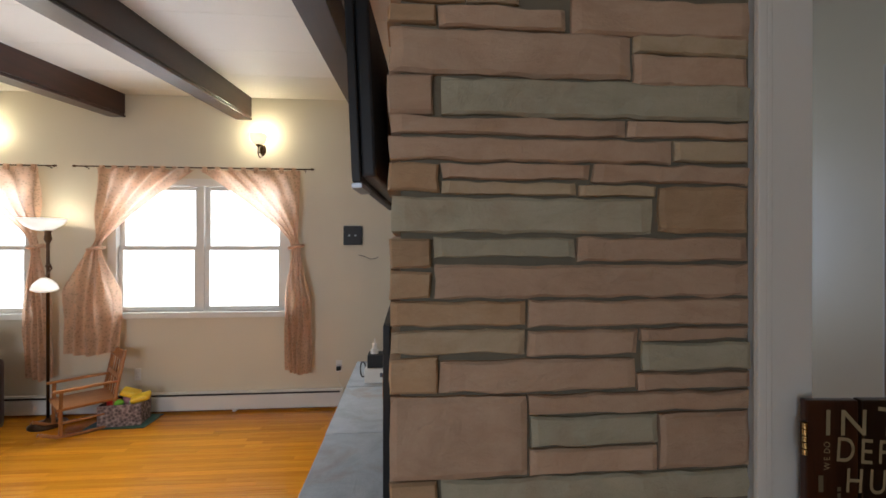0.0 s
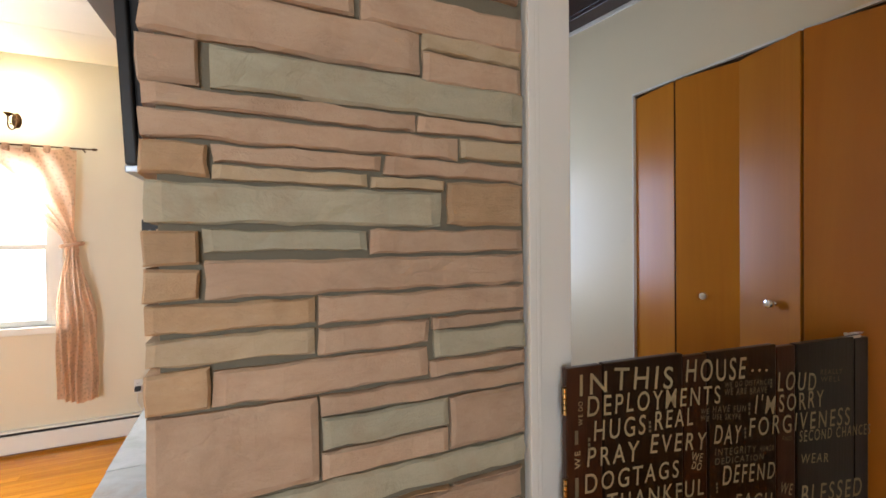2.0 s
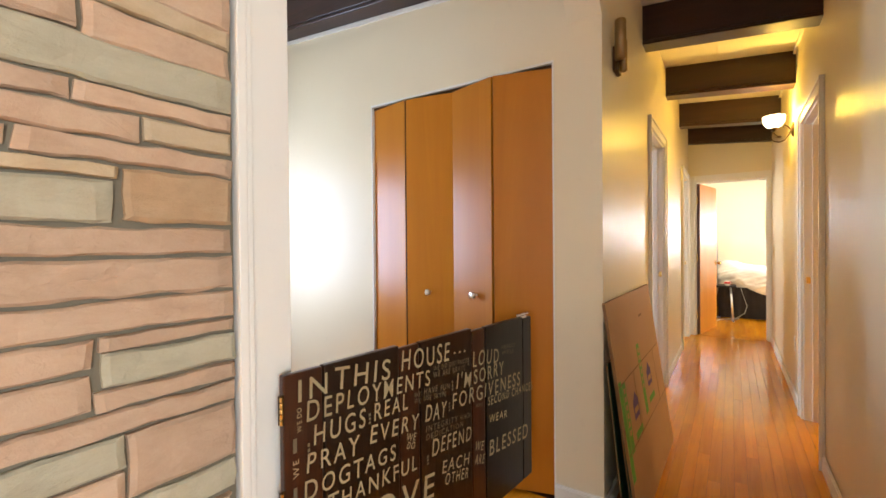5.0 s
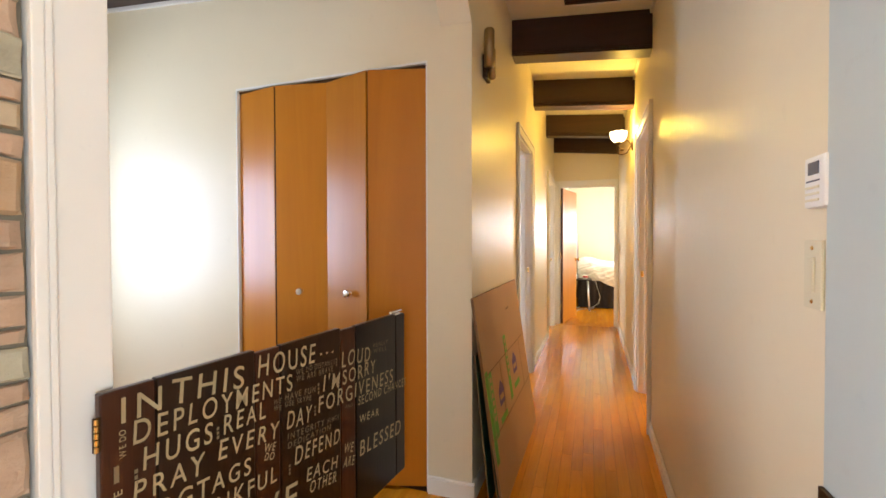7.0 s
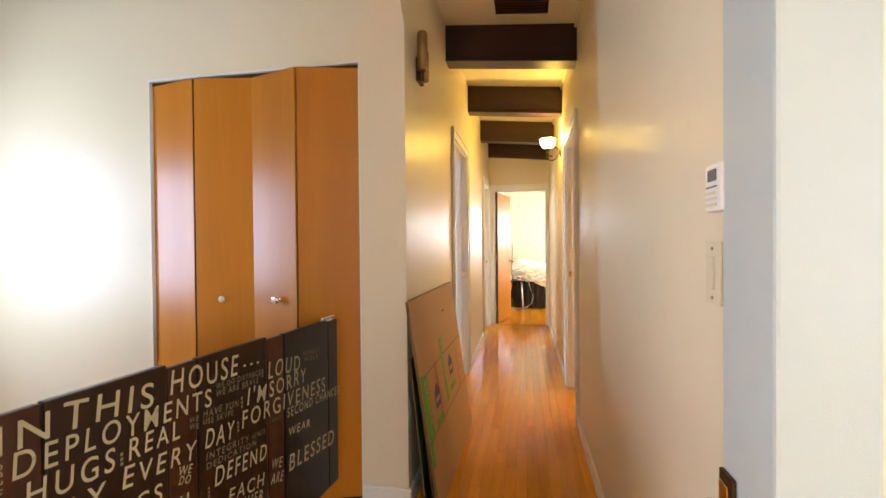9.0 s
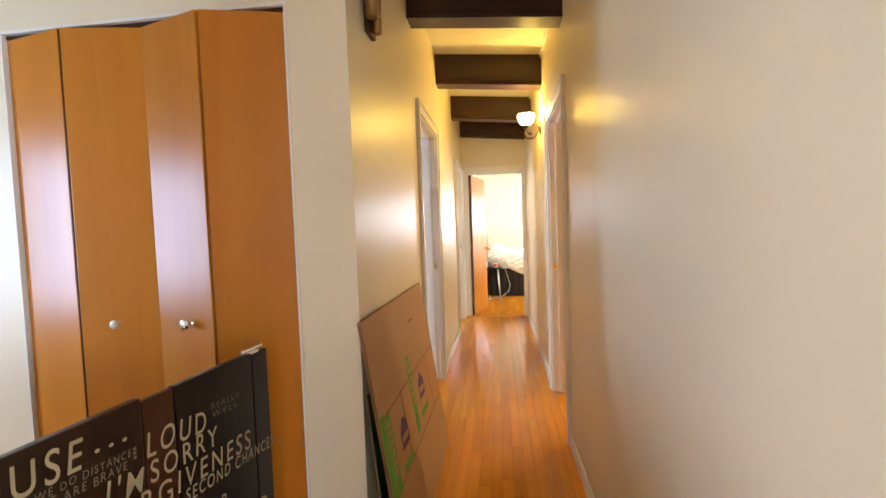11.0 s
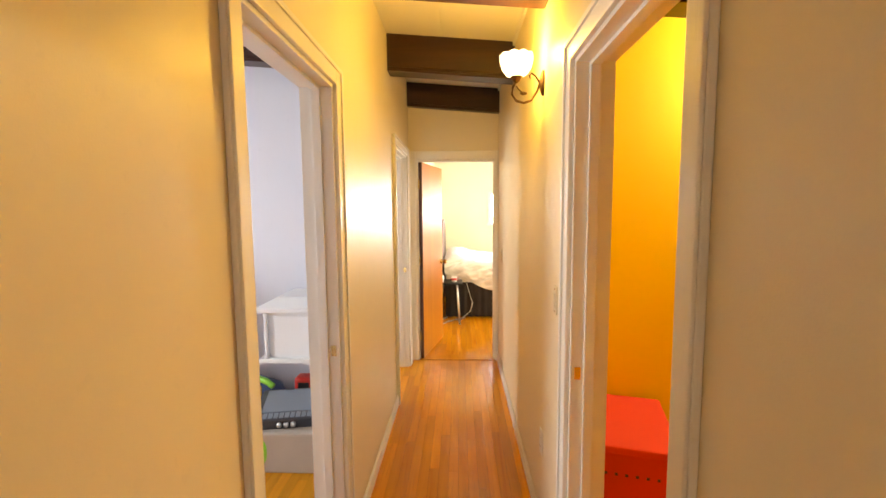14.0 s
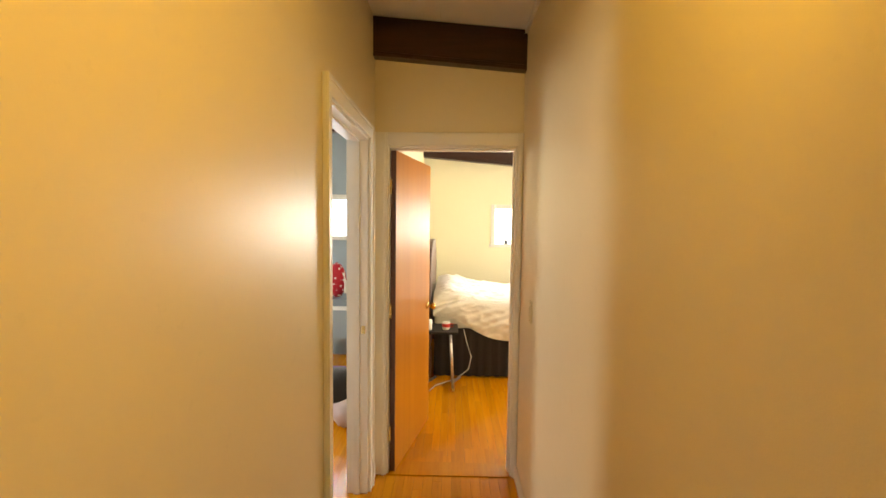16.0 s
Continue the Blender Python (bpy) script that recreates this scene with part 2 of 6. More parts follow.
def tube(points, r, segments=10, bm=None, taper=None):
    """A round bar along a line of points."""
    bm = bm or bmesh.new()
    pts = [Vector(p) for p in points]
    rings = []
    up = Vector((0.13, 0.21, 0.97)).normalized()
    for i, p in enumerate(pts):
        d = (pts[min(i + 1, len(pts) - 1)] - pts[max(i - 1, 0)]).normalized()
        side = d.cross(up)
        if side.length < 0.05:
            side = d.cross(Vector((1, 0, 0)))
        side.normalize()
        other = d.cross(side)
        rr = r * (taper[i] if taper else 1)
        rings.append([bm.verts.new(p + rr * (math.cos(2 * math.pi * k / segments) * side + math.sin(2 * math.pi * k / segments) * other))
                      for k in range(segments)])
    for a, b in zip(rings, rings[1:]):
        for k in range(segments):
            j = (k + 1) % segments
            bm.faces.new((a[k], b[k], b[j], a[j]))
    bm.faces.new(rings[0])
    bm.faces.new(list(reversed(rings[-1])))
    return bm


def blob(c, r, bm=None, rough=0.0, seed=0, sub=2, m=None):
    """A rounded lump with radii r and an uneven surface."""
    bm = bm or bmesh.new()
    made = bmesh.ops.create_icosphere(bm, subdivisions=sub, radius=1)["verts"]
    for v in made:
        k = 1 + rough * noise.noise(v.co * 2.3 + Vector((seed * 7.1, seed * 3.3, seed)))
        p = Vector((v.co.x * r[0] * k, v.co.y * r[1] * k, v.co.z * r[2] * k))
        v.co = (m @ p if m else p) + Vector(c)
    return bm


def ceiling_z(y):
    return 2.703 + 0.087 * y


def beam_z(y):
    return 2.453 + 0.087 * y


def living_ceiling_z(y):
    return 2.714 + 0.085 * (y - 4.475)


def wall_along_x(name, y0, y1, x0, x1, openings, material, label, top=ceiling_z, floor=0.0):
    """A wall in the x direction with openings (x0, x1, z0, z1) through it."""
    bm, at = bmesh.new(), x0
    for a, b, z0, z1 in sorted(openings):
        if a > at:
            box(at, a, y0, y1, floor, 0, bm, top=top)
        if z0 > floor:
            box(a, b, y0, y1, floor, z0, bm)
        box(a, b, y0, y1, z1, 0, bm, top=top)
        at = b
    if x1 - at > 0.001:
        box(at, x1, y0, y1, floor, 0, bm, top=top)
    return setting(name, bm, material, label, "wall")


def wall_along_y(name, x0, x1, y0, y1, openings, material, label, top=ceiling_z, floor=0.0):
    bm, at = bmesh.new(), y0
    for a, b, z0, z1 in sorted(openings):
        if a > at:
            box(x0, x1, at, a, floor, 0, bm, top=top)
        if z0 > floor:
            box(x0, x1, a, b, floor, z0, bm)
        box(x0, x1, a, b, z1, 0, bm, top=top)
        at = b
    box(x0, x1, at, y1, floor, 0, bm, top=top)
    return setting(name, bm, material, label, "wall")


LOW = -0.345                      # the living room floor lies two steps lower
N0, S0 = 0.546, -0.338            # faces of the hall's long walls
D1, D2, D3 = (3.605, 4.36), (5.935, 6.72), (3.372, 4.13)
XC = 2.285                        # west face of the closet wall
DOOR = 2.035

# ---------------------------------------------------------------- walls
wall_along_x("wall_hall_north", N0, N0 + 0.12, XC, 6.907, [(*D1, 0, DOOR), (*D2, 0, DOOR)], CREAM, "cream painted hall wall with two doorways")
wall_along_x("wall_hall_south", S0 - 0.12, S0, 1.003, 6.907, [(*D3, 0, DOOR)], CREAM, "cream painted hall wall with one doorway")
wall_along_y("wall_hall_end", 6.907, 7.027, -3.5, 0.60, [(-0.313, 0.471, 0, 2.025)], CREAM, "cream painted end wall round the bedroom doorway")
wall_along_y("wall_closet", XC, 2.42, N0 + 0.12, 3.4, [(0.765, 1.928, 0, 2.086)], CREAM, "cream painted wall round the closet opening")
wall_along_y("wall_kitchen_end", 1.003, 1.12, -3.3, S0 - 0.12, [], SAGE_WALL, "pale grey-green painted wall end facing the dining space")
wall_along_x("wall_foyer_north", 3.3, 3.4, 0.05, 2.42, [(1.20, 1.80, 0.78, 1.90)], CREAM, "cream painted foyer wall with a window")
wall_along_y("wall_foyer_west", 0.86, 0.99, 1.08, 3.3, [], CREAM, "cream painted foyer side wall behind the chimney")
# the opening in this unseen south wall is added to let the stone fill in
wall_along_x("wall_dining_south", -3.4, -3.3, -3.6, 1.12, [(-3.1, -1.1, 0.65, 1.95)], BRIGHT, "white painted dining wall")
wall_along_y("wall_dining_west", -3.6, -3.5, -3.4, 1.0, [(-2.3, -0.1, 0.65, 1.95)], BRIGHT, "white painted dining wall with a wide window")
wall_along_x("wall_living_north", 4.475, 4.575, -6.6, 0.06, [(-2.72, -1.12, 0.62, 1.86), (-5.07, -3.47, 0.62, 1.86)], LIVING_PAINT,
             "pale cream living room wall with two windows", living_ceiling_z, LOW)
wall_along_y("wall_living_west", -6.7, -6.6, 0.9, 4.575, [], LIVING_PAINT, "pale cream living room side wall", living_ceiling_z, LOW)
wall_along_x("wall_living_south", 0.9, 1.0, -6.6, -3.5, [], LIVING_PAINT, "pale cream living room back wall", living_ceiling_z, LOW)
wall_along_x("wall_living_header", 0.9, 1.0, -3.5, 0.05, [(-3.5, 0.05, LOW, 2.20)], LIVING_PAINT, "pale header between living and dining space", ceiling_z, LOW)
wall_along_y("wall_playroom_east", 5.84, 5.94, N0 + 0.12, 3.8, [], LILAC, "pale lilac painted playroom wall")
wall_along_y("wall_playroom_west", 2.42, 2.52, 0.666, 3.8, [], LILAC, "pale lilac painted playroom side wall")
wall_along_x("wall_playroom_north", 3.8, 3.9, 2.42, 5.94, [(3.25, 4.55, 0.9, 2.0)], LILAC, "pale lilac playroom wall with a window")
wall_along_x("wall_playroom_south", 0.666, 0.676, 2.52, 5.84, [(*D1, 0, DOOR)], LILAC, "pale lilac inside face of the hall wall")
wall_along_y("wall_bath_east", 4.96, 5.06, -2.6, S0 - 0.12, [], ORANGE, "bright orange painted wall")
wall_along_y("wall_bath_west", 2.6, 2.7, -2.6, S0 - 0.12, [], ORANGE, "bright orange painted side wall")
wall_along_x("wall_bath_south", -2.7, -2.6, 2.6, 5.06, [], ORANGE, "bright orange painted back wall")
wall_along_x("wall_bath_north", S0 - 0.13, S0 - 0.12, 2.7, 4.96, [(*D3, 0, DOOR)], ORANGE, "orange inside face of the hall wall")
wall_along_y("wall_bedroom_east", 10.6, 10.72, -3.5, 0.6, [(-1.50, -0.52, 1.27, 1.80)], LEMON, "pale yellow bedroom wall with a small high window")
wall_along_x("wall_bedroom_north", 0.50, 0.60, 7.027, 10.6, [], LEMON, "pale yellow bedroom wall behind the bed head")
wall_along_x("wall_bedroom_south", -3.5, -3.4, 7.027, 10.72, [(8.1, 9.7, 0.8, 2.0)], LEMON, "pale yellow bedroom wall with a window")
wall_along_y("wall_study_east", 9.3, 9.42, 0.6, 3.5, [(1.18, 2.06, 1.40, 1.84)], BLUEGREY, "blue-grey study wall with a high window")
wall_along_x("wall_study_north", 3.5, 3.6, 5.94, 9.42, [(7.25, 7.95, 0.9, 2.0)], BLUEGREY, "blue-grey study wall with a window")

# the header over the foyer opening, with a clipped corner
bm = bmesh.new()
outline = [(0.86, 2.60), (1.95, 2.60), (XC, 2.235), (XC, 2.78), (0.86, 2.78)]
front = [bm.verts.new((x, N0, z)) for x, z in outline]
back = [bm.verts.new((x, N0 + 0.15, z)) for x, z in outline]
bm.faces.new(front), bm.faces.new(list(reversed(back)))
for i in range(5):
    j = (i + 1) % 5
    bm.faces.new((front[j], front[i], back[i], back[j]))
setting("wall_foyer_header", bm, CREAM, "cream header with a clipped corner over the foyer opening", "wall")
setting("wall_foyer_post", box(0.86, 0.99, N0, 1.0, 2.60, 2.78), CREAM, "cream bulkhead above the white post", "wall")
# raised strip of plaster at the end of the hall's south wall
setting("wall_hall_strip", box(1.0, 1.156, S0 - 0.1, S0 + 0.022, 0, 2.6, bevel=0.006), STRIP_PAINT, "pale white plaster corner strip at the wall end", "wall")
# the white post between the stone and the foyer
bm = box(0.858, 0.995, 1.002, 1.08, 0, 2.76, bevel=0.004)
box(0.85, 0.872, 0.985, 1.0, 0, 2.7, bm, 0.003)
box(0.874, 0.888, 0.990, 1.0, 0, 2.7, bm, 0.003)
setting("trim_post", bm, WHITE, "white painted wooden post with a moulded edge", "trim")

# ---------------------------------------------------------------- ceilings and beams
def ceiling(name, x0, x1, y0, y1, f, label, strips=0.61):
    """Boards laid in rows along x, with thin dark joints between them."""
    bm = bmesh.new()
    y = y0
    while y < y1 - 0.01:
        b = min(y + strips, y1)
        vs = [bm.verts.new((x, q, f(q) + h)) for h in (0, 0.03) for q in (y, b - 0.004) for x in (x0, x1)]
        for q in ((0, 2, 3, 1), (4, 5, 7, 6), (0, 1, 5, 4), (2, 6, 7, 3), (0, 4, 6, 2), (1, 3, 7, 5)):
            bm.faces.new([vs[i] for i in q])
        y = b
    vs = [bm.verts.new((x, q, f(q) + h)) for h in (0.012, 0.06) for q in (y0, y1) for x in (x0, x1)]
    for q in ((0, 2, 3, 1), (4, 5, 7, 6), (0, 1, 5, 4), (2, 6, 7, 3), (0, 4, 6, 2), (1, 3, 7, 5)):
        bm.faces.new([vs[i] for i in q])
    return setting(name, bm, CEIL, label, "ceiling")


ceiling("ceiling", -3.6, 10.72, -3.5, 3.95, ceiling_z, "off-white sloping ceiling boards between dark beams")
ceiling("ceiling_living", -6.7, 0.86, 0.95, 4.575, living_ceiling_z, "off-white sloping ceiling boards of the living room", 0.56)


def beam(x, w, y0, y1, f, depth, label):
    """A dark box beam with a stepped moulding along its lower edges."""
    bm = bmesh.new()
    for a, b, lo, hi in ((x, x + w, 0.03, depth + 0.01), (x + 0.008, x + w - 0.008, 0.012, 0.034), (x - 0.006, x + w + 0.006, 0.0, 0.016)):
        vs = [bm.verts.new((q, y, f(y) + h)) for h in (lo, hi) for y in (y0, y1) for q in (a, b)]
        fs = [bm.faces.new([vs[i] for i in q]) for q in ((0, 2, 3, 1), (4, 5, 7, 6), (0, 1, 5, 4), (2, 6, 7, 3), (0, 4, 6, 2), (1, 3, 7, 5))]
        bmesh.ops.bevel(bm, geom=list({e for g in fs for e in g.edges}), offset=0.003, segments=1, affect="EDGES")
    return setting("beam", bm, BEAM, label, "beam")


for x in (3.347, 4.523, 5.709, 8.03, 9.18, 10.45):
    beam(x, 0.13, -3.3, 3.6, beam_z, 0.25, "dark stained ceiling beam crossing the hall")
beam(6.846, 0.13, -3.3, 3.6, lambda y: beam_z(y) + 0.022, 0.215, "dark stained ceiling beam before the bedroom door")
beam(2.153, 0.13, N0 + 0.16, 3.3, beam_z, 0.25, "dark stained beam along the foyer wall")
for x in (-2.75, -1.575, -0.395, -3.93, -5.1):
    beam(x, 0.135, 1.0, 4.475, lambda y: living_ceiling_z(y) - 0.222, 0.222, "dark stained living room ceiling beam")
bm = bmesh.new()
for y0, y1 in ((0.70, 3.29),):
    vs = [bm.verts.new((x, y, beam_z(y) - h)) for h in (0.022, 0.002) for y in (y0, y1) for x in (2.264, 2.283)]
    for q in ((0, 2, 3, 1), (4, 5, 7, 6), (0, 1, 5, 4), (2, 6, 7, 3), (0, 4, 6, 2), (1, 3, 7, 5)):
        bm.faces.new([vs[i] for i in q])
setting("trim_foyer", bm, WHITE, "thin white moulding under the beam", "trim")

# ---------------------------------------------------------------- subfloors
bm = box(0.05, 10.72, -3.5, 3.95, -0.2, -0.004)
box(-3.6, 0.05, -3.5, 0.95, -0.2, -0.004, bm)
setting("floor", bm, SUBFLOOR, "honey oak strip floor with a glossy finish", "floor")
setting("floor_living", box(-6.7, 0.06, 0.9, 4.6, LOW - 0.2, LOW - 0.004), SUBFLOOR, "honey oak strip floor of the sunken living room", "floor")
setting("ground", box(-60, 60, -60, 60, -0.75, -0.6), paint("dull_grass", (0.08, 0.11, 0.04), 0.9), "flat lawn round the house", "ground")


# ---------------------------------------------------------------- windows, doors and trim
def window_along_x(name, x0, x1, z0, z1, y, label, double=True):
    """A white double-hung window in a wall along x; y is the inside face of the wall."""
    win = tagged(new(name), label, "window", kind="structure")
    bm = bmesh.new()
    for a, b, c, d in ((x0 - 0.05, x0 + 0.03, z0 - 0.03, z1 + 0.05), (x1 - 0.03, x1 + 0.05, z0 - 0.03, z1 + 0.05), (x0 + 0.03, x1 - 0.03, z1 - 0.02, z1 + 0.05)):
        box(a, b, y - 0.014, y + 0.08, c, d, bm, 0.004)
    part("window_frame", bm, WHITE, win)
    part("window_sill", box(x0 - 0.09, x1 + 0.09, y - 0.06, y + 0.08, z0 - 0.055, z0 + 0.0, bevel=0.006), WHITE, win)
    mid = (x0 + x1) / 2
    spans = ((x0 + 0.03, mid - 0.03), (mid + 0.03, x1 - 0.03)) if double else ((x0 + 0.03, x1 - 0.03),)
    if double:
        part("mullion", box(mid - 0.03, mid + 0.03, y + 0.0, y + 0.08, z0 + 0.001, z1 - 0.021, bevel=0.004), WHITE, win)
    zm = (z0 + z1) / 2 - 0.01
    for a, b in spans:
        for lo, hi, q in ((z0 + 0.002, zm + 0.02, 0.02), (zm - 0.015, z1 - 0.022, 0.05)):
            bm = bmesh.new()
            box(a, a + 0.04, y + q, y + q + 0.025, lo, hi, bm, 0.003)
            box(b - 0.04, b, y + q, y + q + 0.025, lo, hi, bm, 0.003)
            box(a + 0.04, b - 0.04, y + q, y + q + 0.025, lo, lo + 0.045, bm, 0.003)
            box(a + 0.04, b - 0.04, y + q, y + q + 0.025, hi - 0.035, hi, bm, 0.003)
            part("sash", bm, WHITE, win)
            p = part("pane", box(a + 0.038, b - 0.038, y + q + 0.010, y + q + 0.014, lo + 0.043, hi - 0.033), GLASS, win)
            p.visible_shadow = False
    return win


def window_along_y(name, y0, y1, z0, z1, x, label):
    """A small window in a wall along y; x is the inside face, looking towards -x."""
    win = tagged(new(name), label, "window", kind="structure")
    bm = bmesh.new()
    for a, b, c, d in ((y0 - 0.04, y0 + 0.02, z0 - 0.02, z1 + 0.04), (y1 - 0.02, y1 + 0.04, z0 - 0.02, z1 + 0.04), (y0 + 0.02, y1 - 0.02, z1 - 0.02, z1 + 0.04)):
        box(x - 0.014, x + 0.09, a, b, c, d, bm, 0.004)
    box(x + 0.03, x + 0.055, (y0 + y1) / 2 - 0.015, (y0 + y1) / 2 + 0.015, z0, z1 - 0.02, bm, 0.003)
    part("window_frame", bm, WHITE, win)
    part("window_sill", box(x - 0.05, x + 0.09, y0 - 0.06, y1 + 0.06, z0 - 0.045, z0 + 0.001, bevel=0.005), WHITE, win)
    p = part("pane", box(x + 0.040, x + 0.044, y0 + 0.02, y1 - 0.02, z0 + 0.001, z1 - 0.02), GLASS, win)
    p.visible_shadow = False
    return win


window_along_x("window_1", -2.72, -1.12, 0.62, 1.86, 4.475, "white double-hung double window, overexposed daylight outside")
window_along_x("window_2", -5.07, -3.47, 0.62, 1.86, 4.475, "white double-hung double window beside the sofa")
window_along_y("window_3", -1.50, -0.52, 1.27, 1.80, 10.6, "small high white bedroom window")
window_along_y("window_4", 1.18, 2.06, 1.40, 1.84, 9.3, "small high white study window")
OUTSIDE = glow("overcast_distance", (1.0, 1.0, 1.0), 3.0)
for x0, x1, y0, y1, z0, z1 in ((-6.4, -0.2, 5.2, 5.21, -0.5, 3.2), (11.3, 11.31, -2.6, 0.4, 0.6, 3.2), (10.9, 10.91, 0.75, 3.2, 0.6, 2.8)):
    setting("backdrop", box(x0, x1, y0, y1, z0, z1), OUTSIDE, "bright featureless overcast daylight outside the window", "backdrop")


def casing_along_x(name, x0, x1, y, side, depth, label):
    """Casing, jamb and stop of a doorway in a wall along x. y: the hall face; side: +1 if the wall lies at greater y."""
    w, t = 0.066, 0.017
    f0, f1 = sorted((y - side * t, y))
    bm = bmesh.new()
    box(x0 - w, x0 + 0.004, f0, f1, 0, DOOR + w, bm, 0.004)
    box(x1 - 0.004, x1 + w, f0, f1, 0, DOOR + w, bm, 0.004)
    box(x0 + 0.004, x1 - 0.004, f0, f1, DOOR - 0.004, DOOR + w, bm, 0.004)
    g0, g1 = sorted((y - side * (t + 0.008), y - side * t))
    box(x0 - w, x0 - w + 0.018, g0, g1, 0, DOOR + w, bm, 0.003)
    box(x1 + w - 0.018, x1 + w, g0, g1, 0, DOOR + w, bm, 0.003)
    box(x0 - w + 0.018, x1 + w - 0.018, g0, g1, DOOR + w - 0.018, DOOR + w, bm, 0.003)
    frame_ob = setting(name, bm, WHITE, label, "door frame")
    bm = bmesh.new()
    j0, j1 = sorted((y, y + side * depth))
    box(x0 + 0.001, x0 + 0.018, j0, j1, 0, DOOR - 0.001, bm, 0.002)
    box(x1 - 0.018, x1 - 0.001, j0, j1, 0, DOOR - 0.001, bm, 0.002)
    box(x0 + 0.018, x1 - 0.018, j0, j1, DOOR - 0.018, DOOR - 0.001, bm, 0.002)
    part("jamb", bm, WHITE, frame_ob)
    bm = bmesh.new()
    s0, s1 = sorted((y + side * 0.045, y + side * 0.080))
    box(x0 + 0.018, x0 + 0.030, s0, s1, 0, DOOR - 0.018, bm, 0.002)
    box(x1 - 0.030, x1 - 0.018, s0, s1, 0, DOOR - 0.018, bm, 0.002)
    box(x0 + 0.030, x1 - 0.030, s0, s1, DOOR - 0.030, DOOR - 0.018, bm, 0.002)
    part("stop", bm, WHITE, frame_ob)
    q = sorted((y + side * 0.014, y + side * 0.036))
    bm = box(x1 - 0.0195, x1 - 0.018, q[0], q[1], 0.935, 0.98)
    box(x1 - 0.0215, x1 - 0.0195, q[0] + 0.006, q[1] - 0.006, 0.948, 0.967, bm, 0.0005)
    part("strike_plate", bm, BRASS, frame_ob, "small brass strike plate")
    return frame_ob


casing_along_x("door_frame_1", *D1, N0, 1, 0.13, "white moulded door frame of the playroom")
casing_along_x("door_frame_2", *D2, N0, 1, 0.12, "white moulded door frame of the study")
casing_along_x("door_frame_3", *D3, S0, -1, 0.13, "white moulded door frame of the orange room")
bm = bmesh.new()
for a, b, c, d in ((0.467, N0 - 0.002, 0, 2.100), (S0 + 0.001, -0.309, 0, 2.100), (-0.309, 0.467, 2.021, 2.100)):
    box(6.890, 6.907, a, b, c, d, bm, 0.004)
for a, b, c, d in ((0.478, 0.496, 0, 2.093), (-0.332, -0.318, 0, 2.093)):
    box(6.883, 6.890, a, b, c, d, bm, 0.003)
end_frame = setting("door_frame_4", bm, WHITE, "white moulded door frame of the bedroom", "door frame")
bm = bmesh.new()
box(6.907, 7.027, 0.456, 0.470, 0, 2.024, bm, 0.002)
box(6.907, 7.027, -0.312, -0.298, 0, 2.024, bm, 0.002)
box(6.907, 7.027, -0.298, 0.456, 2.011, 2.024, bm, 0.002)
part("jamb", bm, WHITE, end_frame)
bm = bmesh.new()
box(6.947, 6.982, -0.298, -0.287, 0, 2.011, bm, 0.002)
box(6.947, 6.982, -0.287, 0.456, 2.001, 2.011, bm, 0.002)
part("stop", bm, WHITE, end_frame)
setting("trim_threshold", box(6.887, 7.037, -0.298, 0.456, 0.0005, 0.006, bevel=0.002), OAK, "flat oak threshold strip", "trim")


def skirting(name, x0, x1, y0, y1, z=0.0, h=0.088):
    bm = box(x0, x1, y0, y1, z, z + h - 0.012, bevel=0.002)
    xi, yi = (0.004, 0) if (x1 - x0) < (y1 - y0) else (0, 0.004)
    box(x0 + xi, x1 - xi, y0 + yi, y1 - yi, z + h - 0.013, z + h, bm, 0.003)
    return setting(name, bm, WHITE, "narrow white painted baseboard", "baseboard")


for x0, x1 in ((XC, D1[0] - 0.068), (D1[1] + 0.068, D2[0] - 0.068), (D2[1] + 0.068, 6.889)):
    skirting("baseboard", x0, x1, N0 - 0.014, N0)
for x0, x1 in ((1.158, D3[0] - 0.068), (D3[1] + 0.068, 6.889)):
    skirting("baseboard", x0, x1, S0, S0 + 0.014)
skirting("baseboard", XC - 0.015, XC - 0.001, N0 - 0.014, 0.763)
skirting("baseboard", XC - 0.015, XC - 0.001, 1.930, 3.29)
skirting("baseboard", 0.988, 1.0, -3.2, S0 - 0.1)
skirting("baseboard", 5.825, 5.839, 0.69, 3.79)
skirting("baseboard", 7.037, 10.59, 0.486, 0.499)
skirting("baseboard", 10.585, 10.599, -3.3, 0.48)

# small cove strips where the hall walls meet the ceiling
for y0, y1 in ((S0, S0 + 0.016),):
    bm = bmesh.new()
    for a, b in ((1.2, 3.345), (3.479, 4.521), (4.655, 5.707), (5.841, 6.838)):
        box(a, b, y0, y1, ceiling_z(y0) - 0.028, 0, bm, top=lambda y: ceiling_z(y) - 0.001)
    setting("trim_cove", bm, WHITE, "thin white cove strip under the ceiling", "trim")

# closet lining behind the folding doors; its dark back board paints the unlit depth
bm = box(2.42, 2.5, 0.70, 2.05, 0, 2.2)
setting("closet_back", bm, MAPLE_EDGE, "dark board standing in for the closet's unlit depth", "closet")
bm = bmesh.new()
box(XC - 0.002, 2.42, 0.765, 0.773, 0, 2.085, bm)
box(XC - 0.002, 2.42, 1.920, 1.928, 0, 2.085, bm)
box(XC - 0.002, 2.42, 0.773, 1.920, 2.074, 2.085, bm)
setting("trim_closet", bm, WHITE, "white edge of the closet opening with a dark track", "trim")
setting("closet_track", box(2.30, 2.335, 0.774, 1.919, 2.060, 2.073), BRONZE, "dark metal sliding track", "track")


